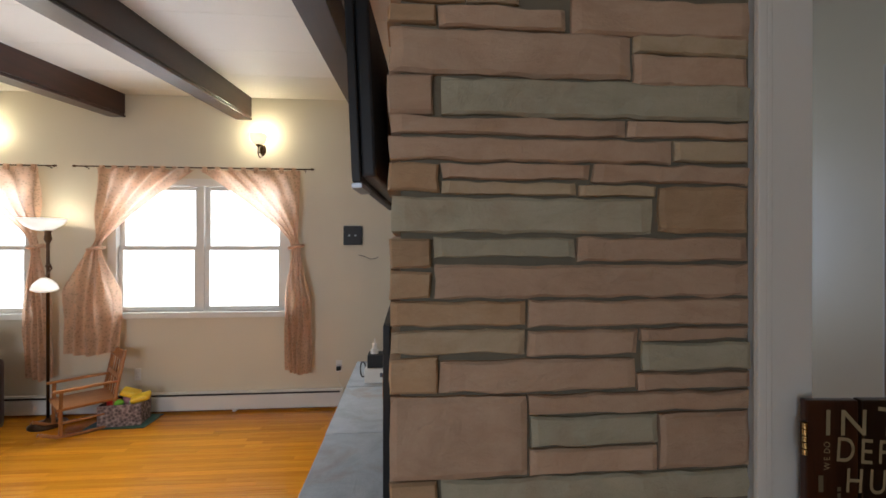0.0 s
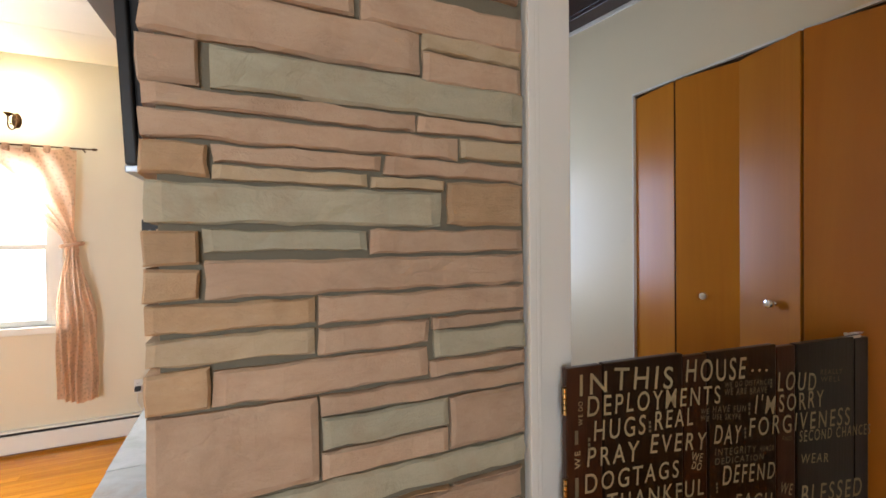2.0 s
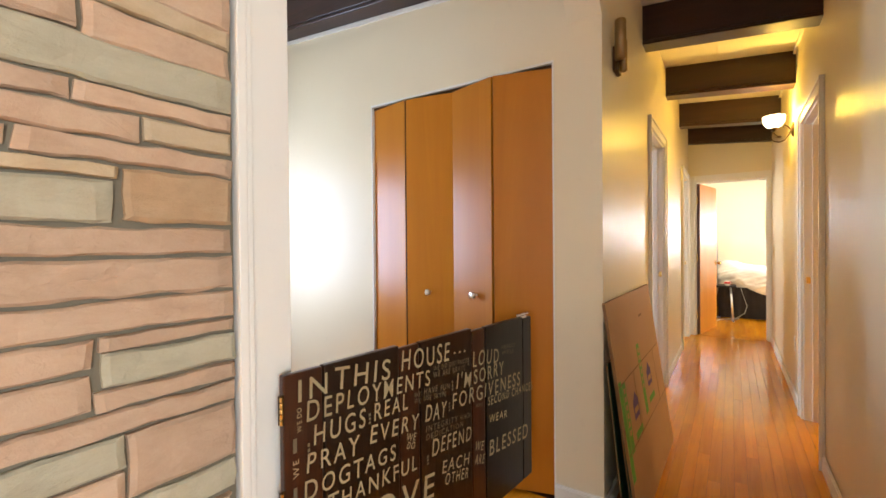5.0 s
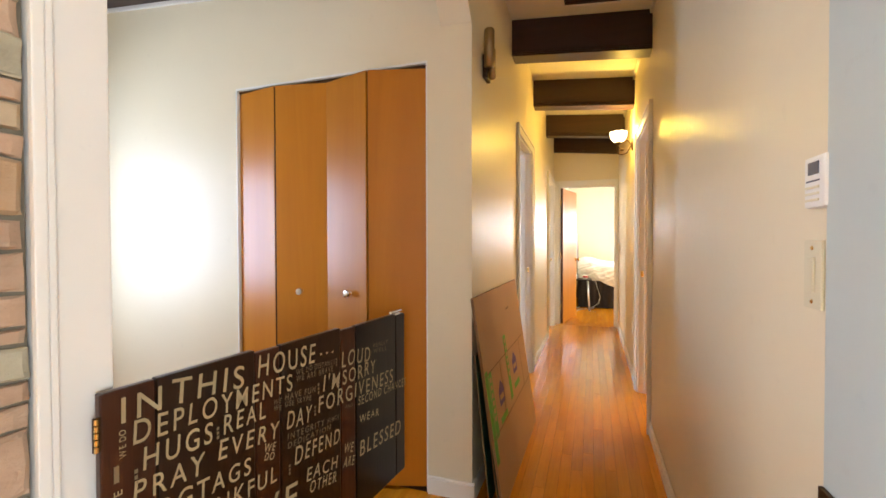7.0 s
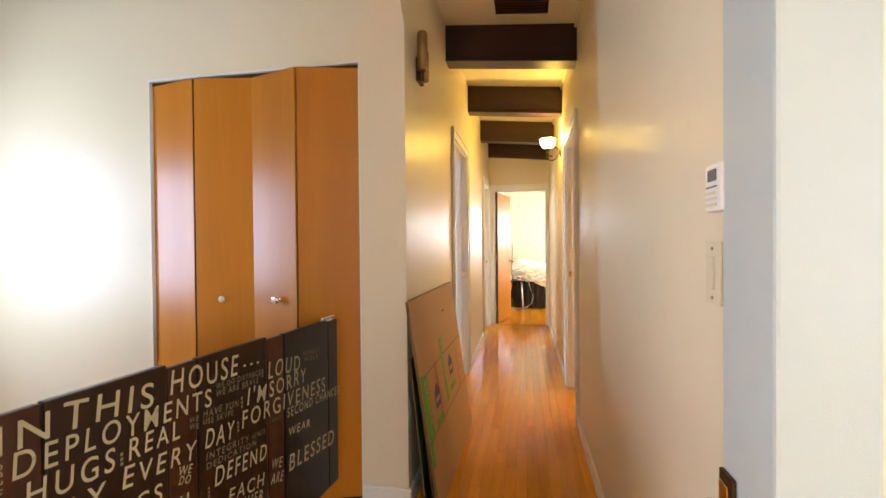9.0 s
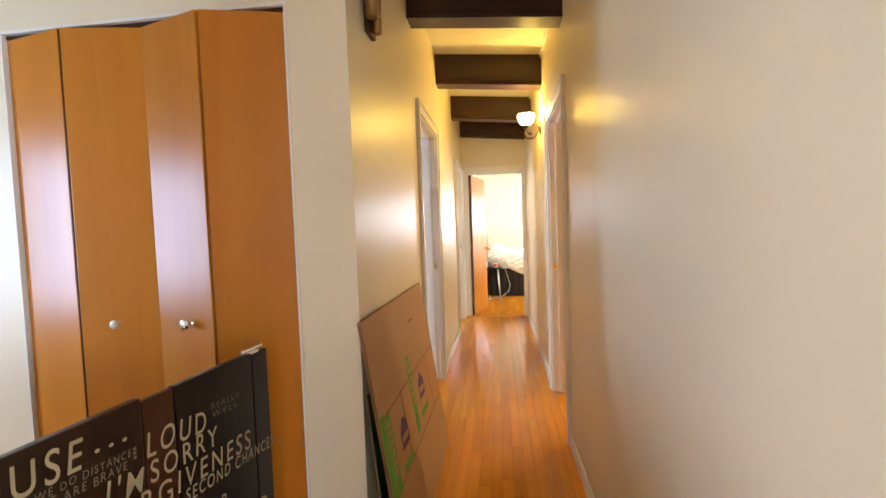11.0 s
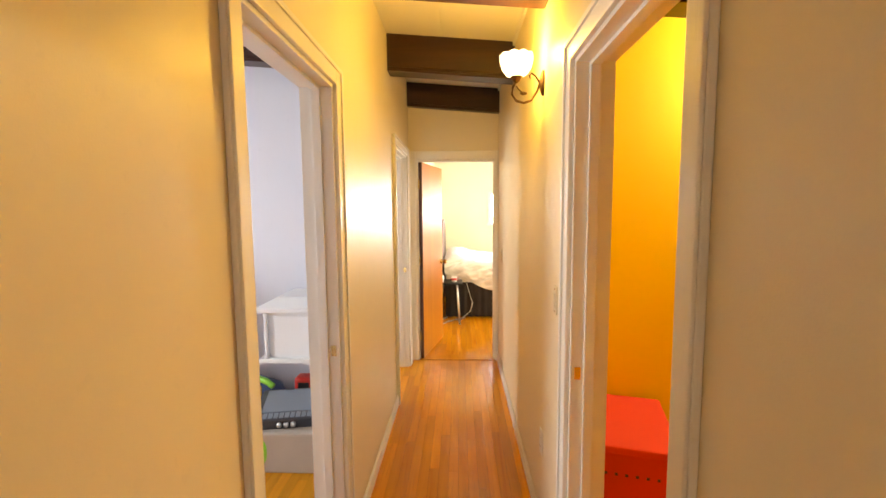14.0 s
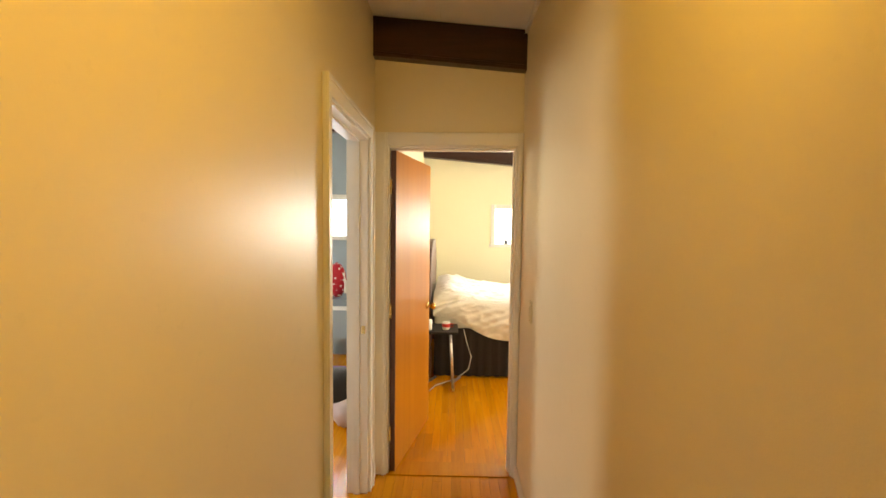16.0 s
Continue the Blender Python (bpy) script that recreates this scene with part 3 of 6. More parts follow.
# ---------------------------------------------------------------- folding closet doors
def folding_door(pivot_y, direction, angle, knob_on_inner, label):
    """Two hinged leaves; the first starts at the jamb, the fold stands out into the foyer."""
    door = thing("folding_door", label, "closet door", "folding closet doors")
    w, a = 0.294, radians(angle)
    fold = Vector((2.315 - w * math.sin(a), pivot_y + direction * w * math.cos(a), 0))
    ends = ((Vector((2.315, pivot_y, 0)), fold), (fold, Vector((2.315, pivot_y + 2 * direction * w * math.cos(a), 0))))
    for i, (p, q) in enumerate(ends):
        d = (q - p).normalized()
        m = Matrix.Translation(p) @ Matrix.Rotation(math.atan2(d.y, d.x), 4, "Z")
        bm = box(0.002, w - 0.002, -0.014, 0.014, 0.015, 2.056, bevel=0.003)
        bm.transform(m)
        leaf = part("leaf", bm, MAPLE, door)
        bm = box(w - 0.0022, w - 0.0008, -0.013, 0.013, 0.018, 2.053)
        bm.transform(m)
        part("edge_band", bm, MAPLE_EDGE, leaf, "dark veneer edge")
        if i == 1:
            side = 1 if direction > 0 else -1
            k = 0.145 if direction < 0 else 0.115
            stem = turned([(0.011, 0.0), (0.011, 0.004), (0.0075, 0.006), (0.0075, 0.016), (0.011, 0.019)], 16, m=m @ Matrix.Translation((k, 0, 0.957)) @ Matrix.Rotation(radians(90 if side < 0 else -90), 4, "X") @ Matrix.Translation((0, 0, 0.013)))
            knob = part("knob", stem, CHROME, leaf, "chrome knob with a faceted crystal head", True)
            head = turned([(0.008, 0.018), (0.019, 0.023), (0.021, 0.030), (0.017, 0.038), (0.008, 0.040)], 10, m=m @ Matrix.Translation((k, 0, 0.957)) @ Matrix.Rotation(radians(90 if side < 0 else -90), 4, "X") @ Matrix.Translation((0, 0, 0.013)))
            part("knob_head", head, CHROME, knob)
    return door


folding_door(1.917, -1, 11, True, "orange varnished flush folding closet door, slightly ajar")
folding_door(0.776, 1, 16, True, "orange varnished flush folding closet door, slightly ajar")

# ---------------------------------------------------------------- stone chimney breast
core = tagged(part("chimney_breast", box(0.075, 0.852, 1.0165, 3.45, LOW, 2.75), MORTAR), "rustic chimney breast of rose, sage and ochre sandstone", "chimney")
TONES = {"p": ROSE, "g": SAGE, "o": OCHRE, "y": BUFF}


def stone_block(x0, x1, z0, z1, tone, deep=0.05, face=1.0):
    """One roughly dressed stone: uneven front, broken edges."""
    bm = bmesh.new()
    nx, nz = max(3, min(22, round((x1 - x0) / 0.03))), 4 if z1 - z0 > 0.06 else 3
    s = Vector((x0 * 13.1, 0.0, z0 * 17.3))
    proud = 0.004 * noise.noise(s * 3.7)
    grid = []
    for j in range(nz + 1):
        row = []
        for i in range(nx + 1):
            u, v = i / nx, j / nz
            if nx > 2:
                u = 0.05 * (i > 0) + (u - 1 / nx) * (0.9 / (1 - 2 / nx)) if 0 < i < nx else u
            if 0 < j < nz:
                v = 0.08 + 0.84 * (j - 1) / (nz - 2)
            rim = i in (0, nx) or j in (0, nz)
            x, z = x0 + (x1 - x0) * u, z0 + (z1 - z0) * v
            q = Vector((x * 9, 2.0, z * 21)) + s
            x += 0.0055 * noise.noise(q * 1.3) + 0.0025 * noise.noise(q * 4.1)
            z += 0.0058 * noise.noise(q * 1.9 + Vector((5, 5, 5))) + 0.0022 * noise.noise(q * 5.3)
            y = face - proud + 0.006 * noise.noise(q) + 0.003 * noise.noise(q * 3.1) + (0.007 if rim else 0.0)
            row.append(bm.verts.new((x, y, z)))
        grid.append(row)
    for j in range(nz):
        for i in range(nx):
            bm.faces.new((grid[j][i], grid[j][i + 1], grid[j + 1][i + 1], grid[j + 1][i]))
    loop = grid[0] + [r[-1] for r in grid[1:]] + grid[-1][-2::-1] + [r[0] for r in grid[-2:0:-1]]
    rear = [bm.verts.new((v.co.x, face + deep, v.co.z)) for v in loop]
    for i in range(len(loop)):
        j = (i + 1) % len(loop)
        bm.faces.new((loop[j], loop[i], rear[i], rear[j]))
    ob = part("stone", bm, TONES[tone], core)
    return ob


UPPER = ((0, 94, 1703, 1740, "o"), (100, 375, 1699, 1744, "p"), (387, 791, 1694, 1775, "p"), (4, 518, 1599, 1695, "p"), (526, 791, 1660, 1697, "y"),
         (526, 791, 1588, 1655, "p"), (0, 89, 1513, 1595, "p"), (108, 791, 1516, 1592, "g"), (2, 508, 1473, 1511, "p"), (513, 791, 1476, 1510, "p"),
         (2, 613, 1418, 1466, "p"), (620, 791, 1423, 1468, "y"), (0, 101, 1351, 1411, "o"), (108, 425, 1380, 1412, "p"), (437, 791, 1376, 1415, "p"))
MIDDLE = ((108, 397, 1347, 1374, "y"), (405, 575, 1346, 1370, "y"), (585, 791, 1268, 1369, "o"), (7, 567, 1266, 1340, "g"), (3, 85, 1191, 1252, "o"),
          (3, 85, 1126, 1186, "o"), (92, 393, 1214, 1255, "g"), (400, 791, 1206, 1257, "p"), (92, 791, 1128, 1198, "p"), (3, 286, 1070, 1121, "o"),
          (294, 792, 1066, 1121, "p"), (3, 286, 1010, 1062, "y"), (293, 534, 1004, 1057, "p"), (542, 792, 1033, 1059, "p"), (547, 792, 966, 1026, "g"))
LOWER = ((4, 98, 930, 1003, "o"), (104, 532, 928, 997, "p"), (539, 792, 926, 960, "p"), (3, 289, 750, 922, "p"), (296, 792, 880, 920, "p"),
         (299, 581, 810, 873, "g"), (586, 792, 753, 873, "p"), (296, 578, 751, 804, "p"), (5, 101, 686, 744, "o"), (108, 792, 682, 744, "g"))
for x0, x1, z0, z1, tone in UPPER + MIDDLE + LOWER:
    edge = x0 < 10
    stone_block(0.053 + x0 / 1000 - (0.004 if edge else 0), 0.053 + x1 / 1000, z0 / 1000, z1 / 1000, tone, 0.12 if edge else 0.05)
# courses above and below eye level
rng = random.Random(7)
for z, stop in ((1.752, 2.74), (-0.32, 0.674)):
    while z < stop:
        h = min(rng.uniform(0.04, 0.11), stop - z)
        x = 0.0
        while x < 0.79:
            w = rng.uniform(0.1, 0.5)
            if 0.79 - x - w < 0.1:
                w = 0.79 - x
            if not (1.0 < z < 1.78 and x + w > 0.387):
                stone_block(0.053 + x, 0.053 + x + w - 0.008, z, z + h - 0.008, rng.choice("ppppgoy"), 0.12 if x == 0 else 0.05)
            x += w
        z += h
# the side that faces the living room, in joined rough courses
bm = bmesh.new()
z = LOW + 0.02
while z < 2.7:
    h = rng.uniform(0.045, 0.10)
    y = 1.14
    while y < 3.43:
        w = min(rng.uniform(0.15, 0.55), 3.44 - y)
        x = 0.053 + rng.uniform(0, 0.008)
        box(x, 0.078, y, y + w - 0.008, z, z + h - 0.008, bm)
        y += w
    z += h
side = tagged(part("side_stones", bm, ROSE, core, "rough rose sandstone courses"), kind="stuff")


# ---------------------------------------------------------------- painted gate
def lettering(words, m, height, width, material, parent, name="lettering"):
    """Raised paint letters in the built-in font, scaled to a width."""
    cu = bpy.data.curves.new("letters", "FONT")
    cu.body, cu.size, cu.extrude, cu.offset = words, 1.0, 0.0, 0.004
    cu.space_character = 1.3
    ob = new("letters", cu)
    dg = bpy.context.evaluated_depsgraph_get()
    me = bpy.data.meshes.new_from_object(ob.evaluated_get(dg))
    bpy.data.objects.remove(ob)
    bpy.data.curves.remove(cu)
    bm = bmesh.new()
    bm.from_mesh(me)
    bpy.data.meshes.remove(me)
    xs, ys = [v.co.x for v in bm.verts], [v.co.y for v in bm.verts]
    x0, x1, y0, y1 = min(xs), max(xs), min(ys), max(ys)
    for v in bm.verts:
        v.co = Vector(((v.co.x - x0) / (x1 - x0) * width, (v.co.y - y0) / (y1 - y0) * height, 0))
    bm.transform(m)
    # every letter is a part of its own
    left = set(bm.verts)
    while left:
        todo, got = [left.pop()], set()
        while todo:
            v = todo.pop()
            got.add(v)
            for e in v.link_edges:
                o = e.other_vert(v)
                if o in left:
                    left.discard(o)
                    todo.append(o)
        one, new_of = bmesh.new(), {}
        c = sum((v.co for v in got), Vector()) / len(got)
        k = noise.noise(c * 61.0)
        sway, size = 0.10 * k, 1 + 0.10 * noise.noise(c * 47.0 + Vector((3, 1, 2)))
        for v in got:
            d = (v.co - c) * size
            new_of[v] = one.verts.new((c.x + d.x + sway * d.z, v.co.y, c.z + d.z + 0.05 * k * d.x + 0.003 * k))
        for f in {f for v in got for f in v.link_faces}:
            one.faces.new([new_of[v] for v in f.verts])
        part("letter", one, material, parent)
    bm.free()


GATE_WOOD = [wood("gate_board_%s" % k, shade(c, 0.25), c, "z", 0.3, 0.5, spread=0.4, bump=0.35)
             for k, c in (("brown", (0.026, 0.010, 0.004)), ("red_brown", (0.060, 0.017, 0.006)), ("black_brown", (0.010, 0.006, 0.004)))]
LETTER = paint("cream_letter_paint", (0.36, 0.29, 0.16), 0.5, 0.45, 0.6)
FAINT = paint("worn_letter_paint", (0.16, 0.13, 0.075), 0.55, 0.4, 0.6)
gate_turn = math.atan2(0.846 - 0.959, 2.169 - 0.94)
GATE = pose(0.94, 0.959, 0, 0, 0, math.degrees(gate_turn))
gate = thing("baby_gate", "dark brown plank gate hand-painted with family mottoes", "gate", "", GATE)
for a, b, k in ((0.0, 0.110, 1), (0.114, 0.386, 0), (0.390, 0.481, 1), (0.485, 0.773, 0), (0.777, 0.865, 1), (0.869, 1.166, 2), (1.170, 1.248, 2)):
    part("board", box(a, b, 0.0 + 0.002 * (k == 1), 0.022, 0.15 + 0.004 * k, 0.913 - 0.004 * (k == 1) - 0.022 * a, bevel=0.004), GATE_WOOD[k], gate)
for z in (0.27, 0.78):
    part("rail", box(0.03, 1.22, 0.022, 0.044, z, z + 0.07, bevel=0.003), GATE_WOOD[0], gate)


def paint_words(words, s0, s1, z0, z1, height, faint=False):
    """A hand-painted line from (s0, z0) to (s1, z1) on the face of the gate."""
    tilt = math.degrees(math.atan2(z1 - z0, s1 - s0))
    lettering(words, pose(s0, -0.0012, z0, 90) @ Matrix.Rotation(radians(tilt), 4, "Z"), height, s1 - s0, FAINT if faint else LETTER, gate)


paint_words("IN", 0.038, 0.122, 0.836, 0.836, 0.053)
paint_words("THIS", 0.143, 0.346, 0.838, 0.818, 0.060)
paint_words("HOUSE", 0.396, 0.634, 0.828, 0.810, 0.064)
paint_words("...", 0.660, 0.732, 0.828, 0.821, 0.008)
paint_words("DEPLOYMENTS", 0.060, 0.529, 0.780, 0.752, 0.053)
paint_words("HUGS", 0.080, 0.249, 0.714, 0.705, 0.053)
paint_words("REAL", 0.283, 0.422, 0.711, 0.704, 0.050)
paint_words("PRAY", 0.059, 0.225, 0.650, 0.640, 0.050)
paint_words("EVERY", 0.266, 0.473, 0.650, 0.624, 0.051)
paint_words("DAY", 0.504, 0.613, 0.636, 0.619, 0.055)
paint_words("FORGIVENESS", 0.650, 1.139, 0.632, 0.596, 0.058)
paint_words("I'M", 0.674, 0.761, 0.701, 0.686, 0.058)
paint_words("SORRY", 0.783, 1.000, 0.688, 0.676, 0.056)
paint_words("LOUD", 0.778, 0.961, 0.755, 0.734, 0.059)
paint_words("DOGTAGS", 0.052, 0.367, 0.585, 0.566, 0.049)
paint_words("THANKFUL", 0.118, 0.463, 0.520, 0.497, 0.047)
paint_words("LOVE", 0.190, 0.545, 0.408, 0.370, 0.085)
paint_words("DEFEND", 0.539, 0.763, 0.510, 0.484, 0.053)
paint_words("EACH", 0.590, 0.748, 0.428, 0.400, 0.043)
paint_words("OTHER", 0.603, 0.744, 0.382, 0.351, 0.039)
paint_words("BLESSED", 0.888, 1.205, 0.374, 0.340, 0.062)
paint_words("WE", 0.785, 0.844, 0.434, 0.416, 0.034)
paint_words("ARE", 0.783, 0.850, 0.383, 0.361, 0.035)
paint_words("WE", 0.413, 0.457, 0.607, 0.592, 0.024)
paint_words("DO", 0.415, 0.452, 0.581, 0.566, 0.022)
paint_words("SECOND CHANCES", 0.880, 1.255, 0.578, 0.546, 0.036)
paint_words("WEAR", 0.885, 1.026, 0.508, 0.488, 0.031)
paint_words("REALLY", 0.985, 1.100, 0.783, 0.774, 0.017, True)
paint_words("WELL", 0.985, 1.090, 0.759, 0.750, 0.017, True)
paint_words("WE DO DISTANCE", 0.547, 0.740, 0.794, 0.781, 0.017, True)
paint_words("WE ARE BRAVE", 0.546, 0.728, 0.771, 0.757, 0.019, True)
paint_words("HAVE FUN", 0.499, 0.636, 0.728, 0.711, 0.020, True)
paint_words("USE SKYPE", 0.498, 0.614, 0.707, 0.692, 0.017, True)
paint_words("WE", 0.451, 0.483, 0.732, 0.726, 0.015, True)
paint_words("WE", 0.451, 0.483, 0.711, 0.706, 0.015, True)
paint_words("INTEGRITY", 0.508, 0.680, 0.600, 0.581, 0.021, True)
paint_words("HUMOR", 0.695, 0.760, 0.580, 0.572, 0.018, True)
paint_words("DEDICATION", 0.508, 0.713, 0.574, 0.553, 0.019, True)
paint_words("AND", 0.795, 0.845, 0.597, 0.590, 0.014, True)
# small upright scribbles between the larger words
for s0, z0, hh in ((0.648, 0.700, 0.040), (0.745, 0.770, 0.030), (0.262, 0.708, 0.034), (0.630, 0.632, 0.036), (0.512, 0.490, 0.034), (0.062, 0.690, 0.040)):
    for k in range(3):
        part("lettering", box(s0, s0 + 0.007, -0.0012, -0.0006, z0 + hh * k / 3, z0 + hh * k / 3 + hh * 0.22), FAINT, gate)
lettering("WE DO", pose(0.046, -0.0012, 0.762, 90, 0, 0) @ Matrix.Rotation(radians(90), 4, "Z"), 0.013, 0.062, LETTER, gate)
lettering("WE", pose(0.038, -0.0012, 0.652, 90, 0, 0) @ Matrix.Rotation(radians(90), 4, "Z"), 0.017, 0.045, LETTER, gate)
for z, w in ((0.715, 0.035), (0.58, 0.05), (0.47, 0.06)):
    part("lettering", box(0.022, 0.032, -0.0012, -0.0006, z, z + w), FAINT, gate)
for z in (0.83, 0.60, 0.25):
    bm = box(-0.014, 0.0, -0.002, 0.004, z - 0.035, z + 0.035, bevel=0.001)
    hinge = part("hinge", bm, BRONZE, gate, "butt hinge on the post")
    for i in range(5):
        part("knuckle", turned([(0.0045, z - 0.034 + 0.014 * i), (0.0045, z - 0.0225 + 0.014 * i)], 10, m=pose(-0.010, -0.004, 0)), BRASS, hinge)
bm = box(1.15, 1.21, 0.002, 0.020, 0.884, 0.896, bevel=0.002)
latch = part("latch", bm, CHROME, gate, "chrome barrel bolt")
part("bolt", tube([(1.14, 0.011, 0.902), (1.235, 0.011, 0.902)], 0.006), CHROME, latch)

# ---------------------------------------------------------------- hall: cardboard, chime, switches, sconce
CARD = paint("brown_cardboard", (0.42, 0.24, 0.105), 0.75, 0.07, 0.08, 0.25, 90)
CARD_EDGE = paint("cardboard_edge", (0.22, 0.12, 0.05), 0.9, 0.2, 0.4, 0.6, 300)
GREEN = paint("green_print", (0.10, 0.32, 0.035), 0.7)
PURPLE = paint("purple_print", (0.10, 0.05, 0.16), 0.7)
DKGREEN = paint("dark_green_board", (0.012, 0.07, 0.035), 0.5)


def sheet(x0, x1, top_y, foot_y, h, thick, material, label, turn=0.0):
    """A flattened box leaning on the wall."""
    lean = math.degrees(math.asin(max(-0.99, min(0.99, (top_y - foot_y) / h))))
    m = pose(x0, foot_y, 0.004, -lean, 0, turn)
    ob = thing("cardboard_box", label, "cardboard box", "flattened boxes leaning on the hall wall", m)
    w = x1 - x0
    part("panel", box(0, w, 0, thick, 0, h, bevel=0.001), material, ob)
    part("edge", box(-0.001, 0.0, 0.0005, thick - 0.0005, 0.004, h - 0.004), CARD_EDGE, ob)
    part("edge", box(0.001, w - 0.001, 0.0005, thick - 0.0005, h, h + 0.0012), CARD_EDGE, ob)
    return ob, w, h


front_sheet, w, h = sheet(2.238, 3.285, 0.528, 0.385, 0.965, 0.014, CARD, "flattened brown cardboard box with green and purple print", -0.8)
for z in (0.60, 0.31):
    part("crease", box(0.004, w - 0.004, -0.0009, 0.0, z, z + 0.005), CARD_EDGE, front_sheet)
for x in (0.30, 0.84):
    part("crease", box(x, x + 0.004, -0.0009, 0, 0.32, 0.60), CARD_EDGE, front_sheet)
part("print", box(0.004, 0.052, -0.0008, 0, 0.20, 0.62), GREEN, front_sheet, "green printed edge band")
for x, z0, z1 in ((0.06, 0.30, 0.60), (0.45, 0.35, 0.70)):
    part("print", box(x, x + 0.055, -0.0008, 0, z0, z1), GREEN, front_sheet, "green printed band")
    for i in range(6):
        part("print", box(x + 0.012, x + 0.042, -0.0012, -0.0008, z1 - 0.045 - i * 0.036, z1 - 0.022 - i * 0.036), CARD, front_sheet)
    bm = bmesh.new()
    outline = [(0.0, 0.0), (0.11, 0.0), (0.11, 0.075), (0.055, 0.12), (0.0, 0.075)]
    bm.faces.new([bm.verts.new((x + 0.14 + a, -0.001, z0 + 0.10 + b)) for a, b in outline])
    part("print", bm, PURPLE, front_sheet, "purple house-shaped mark")
    part("print", box(x + 0.155, x + 0.235, -0.0016, -0.001, z0 + 0.125, z0 + 0.15), CARD, front_sheet)
    part("print", box(x + 0.12, x + 0.27, -0.0008, 0, z0 + 0.02, z0 + 0.05), GREEN, front_sheet)
part("print", box(0.62, 0.70, -0.0008, 0, 0.82, 0.832), CARD_EDGE, front_sheet)
sheet(2.30, 3.22, 0.512, 0.425, 0.70, 0.006, DKGREEN, "flattened box with a dark green printed face", -0.5)
sheet(2.27, 3.15, 0.526, 0.458, 0.69, 0.006, DKGREEN, "flattened box with a dark green printed face")

DULL = metal("dull_old_brass", (0.30, 0.21, 0.11), 0.4)
chime = thing("door_chime", "old brass tubular door chime on the wall", "door chime")
part("backplate", box(2.49, 2.585, N0 - 0.022, N0 - 0.001, 2.05, 2.17, bevel=0.005), BRONZE, chime)
part("tube", turned([(0.012, 2.09), (0.026, 2.095), (0.026, 2.275), (0.020, 2.282)], 18, m=pose(2.475, N0 - 0.040, 0)), DULL, chime, "brass tube", True)
part("tube", turned([(0.010, 2.05), (0.018, 2.055), (0.018, 2.20), (0.013, 2.207)], 18, m=pose(2.53, N0 - 0.042, 0)), DULL, chime, "short brass tube", True)
part("bracket", box(2.47, 2.54, N0 - 0.03, N0 - 0.016, 2.10, 2.125, bevel=0.003), BRONZE, chime)

IVORY = paint("ivory_plastic", (0.70, 0.64, 0.46), 0.4, 0.03, 0.05, 0.05)
PLASTIC = paint("white_plastic", (0.80, 0.79, 0.75), 0.35, 0.02, 0.03, 0.05)
DARKLCD = paint("grey_lcd", (0.10, 0.11, 0.14), 0.2)
thermostat = thing("thermostat", "white wall thermostat with a small grey display", "thermostat")
part("body", box(1.147, 1.215, S0 + 0.001, S0 + 0.027, 1.270, 1.352, bevel=0.006), PLASTIC, thermostat)
part("display", box(1.164, 1.198, S0 + 0.027, S0 + 0.0282, 1.322, 1.342), DARKLCD, thermostat, "grey display")
for i in range(3):
    part("button", box(1.162, 1.205, S0 + 0.027, S0 + 0.0295, 1.280 + i * 0.010, 1.284 + i * 0.010, bevel=0.001), IVORY, thermostat)
part("slot", box(1.162, 1.205, S0 + 0.027, S0 + 0.0278, 1.311, 1.3135), DARKLCD, thermostat)


def wall_plate(name, x, z, y, side, kind, label, material=IVORY, height=0.115):
    """A switch or socket plate on a wall along x; side +1 if it faces greater y."""
    ob = thing(name, label, "switch" if kind == "switch" else "socket")
    q = lambda a, b: sorted((y + side * a, y + side * b))
    part("plate", box(x - 0.030, x + 0.030, *q(0.0005, 0.006), z - height / 2, z + height / 2, bevel=0.002), material, ob)
    if kind == "switch":
        part("rocker", box(x - 0.012, x + 0.012, *q(0.006, 0.0105), z - 0.030, z + 0.030, bevel=0.002), material, ob)
        for s in (-1, 1):
            part("screw", turned([(0.004, 0), (0.003, 0.0015)], 8, m=pose(x, y + side * 0.006, z + s * 0.045, -90 * side)), BRASS, ob)
    else:
        for s in (-1, 1):
            face = part("face", box(x - 0.016, x + 0.016, *q(0.006, 0.008), z + s * 0.022 - 0.014, z + s * 0.022 + 0.014, bevel=0.002), material, ob)
            for t in (-1, 1):
                part("slot", box(x + t * 0.006 - 0.001, x + t * 0.006 + 0.001, *q(0.008, 0.0084), z + s * 0.022 - 0.005, z + s * 0.022 + 0.005), BLACK, face)
    return ob


wall_plate("light_switch", 1.236, 1.161, S0, 1, "switch", "ivory light switch plate beside the thermostat")
wall_plate("light_switch", 4.345, 1.17, S0, 1, "switch", "ivory light switch plate beside the door frame")
wall_plate("light_switch", 6.54, 1.11, S0, 1, "switch", "ivory light switch plate near the bedroom door")
wall_plate("socket", 4.60, 0.43, S0, 1, "socket", "white wall socket above the baseboard", PLASTIC)
wall_plate("socket", -0.595, 0.06, 4.475, -1, "socket", "white wall socket with a black plug", PLASTIC)
wall_plate("socket", -2.50, 0.02, 4.475, -1, "socket", "white wall socket behind the curtain", PLASTIC)
plug = thing("plug", "black plug with a cable in the socket", "plug")
part("body", box(-0.615, -0.575, 4.425, 4.466, 0.025, 0.062, bevel=0.005), BLACK, plug)
part("cable", tube([(-0.595, 4.44, 0.03), (-0.60, 4.44, -0.06), (-0.57, 4.45, -0.14), (-0.5, 4.44, -0.20), (-0.42, 4.40, -0.26)], 0.003, 6), PLASTIC, plug)
catch = thing("gate_catch", "dark bronze catch plate with brass edge on the corner", "latch")
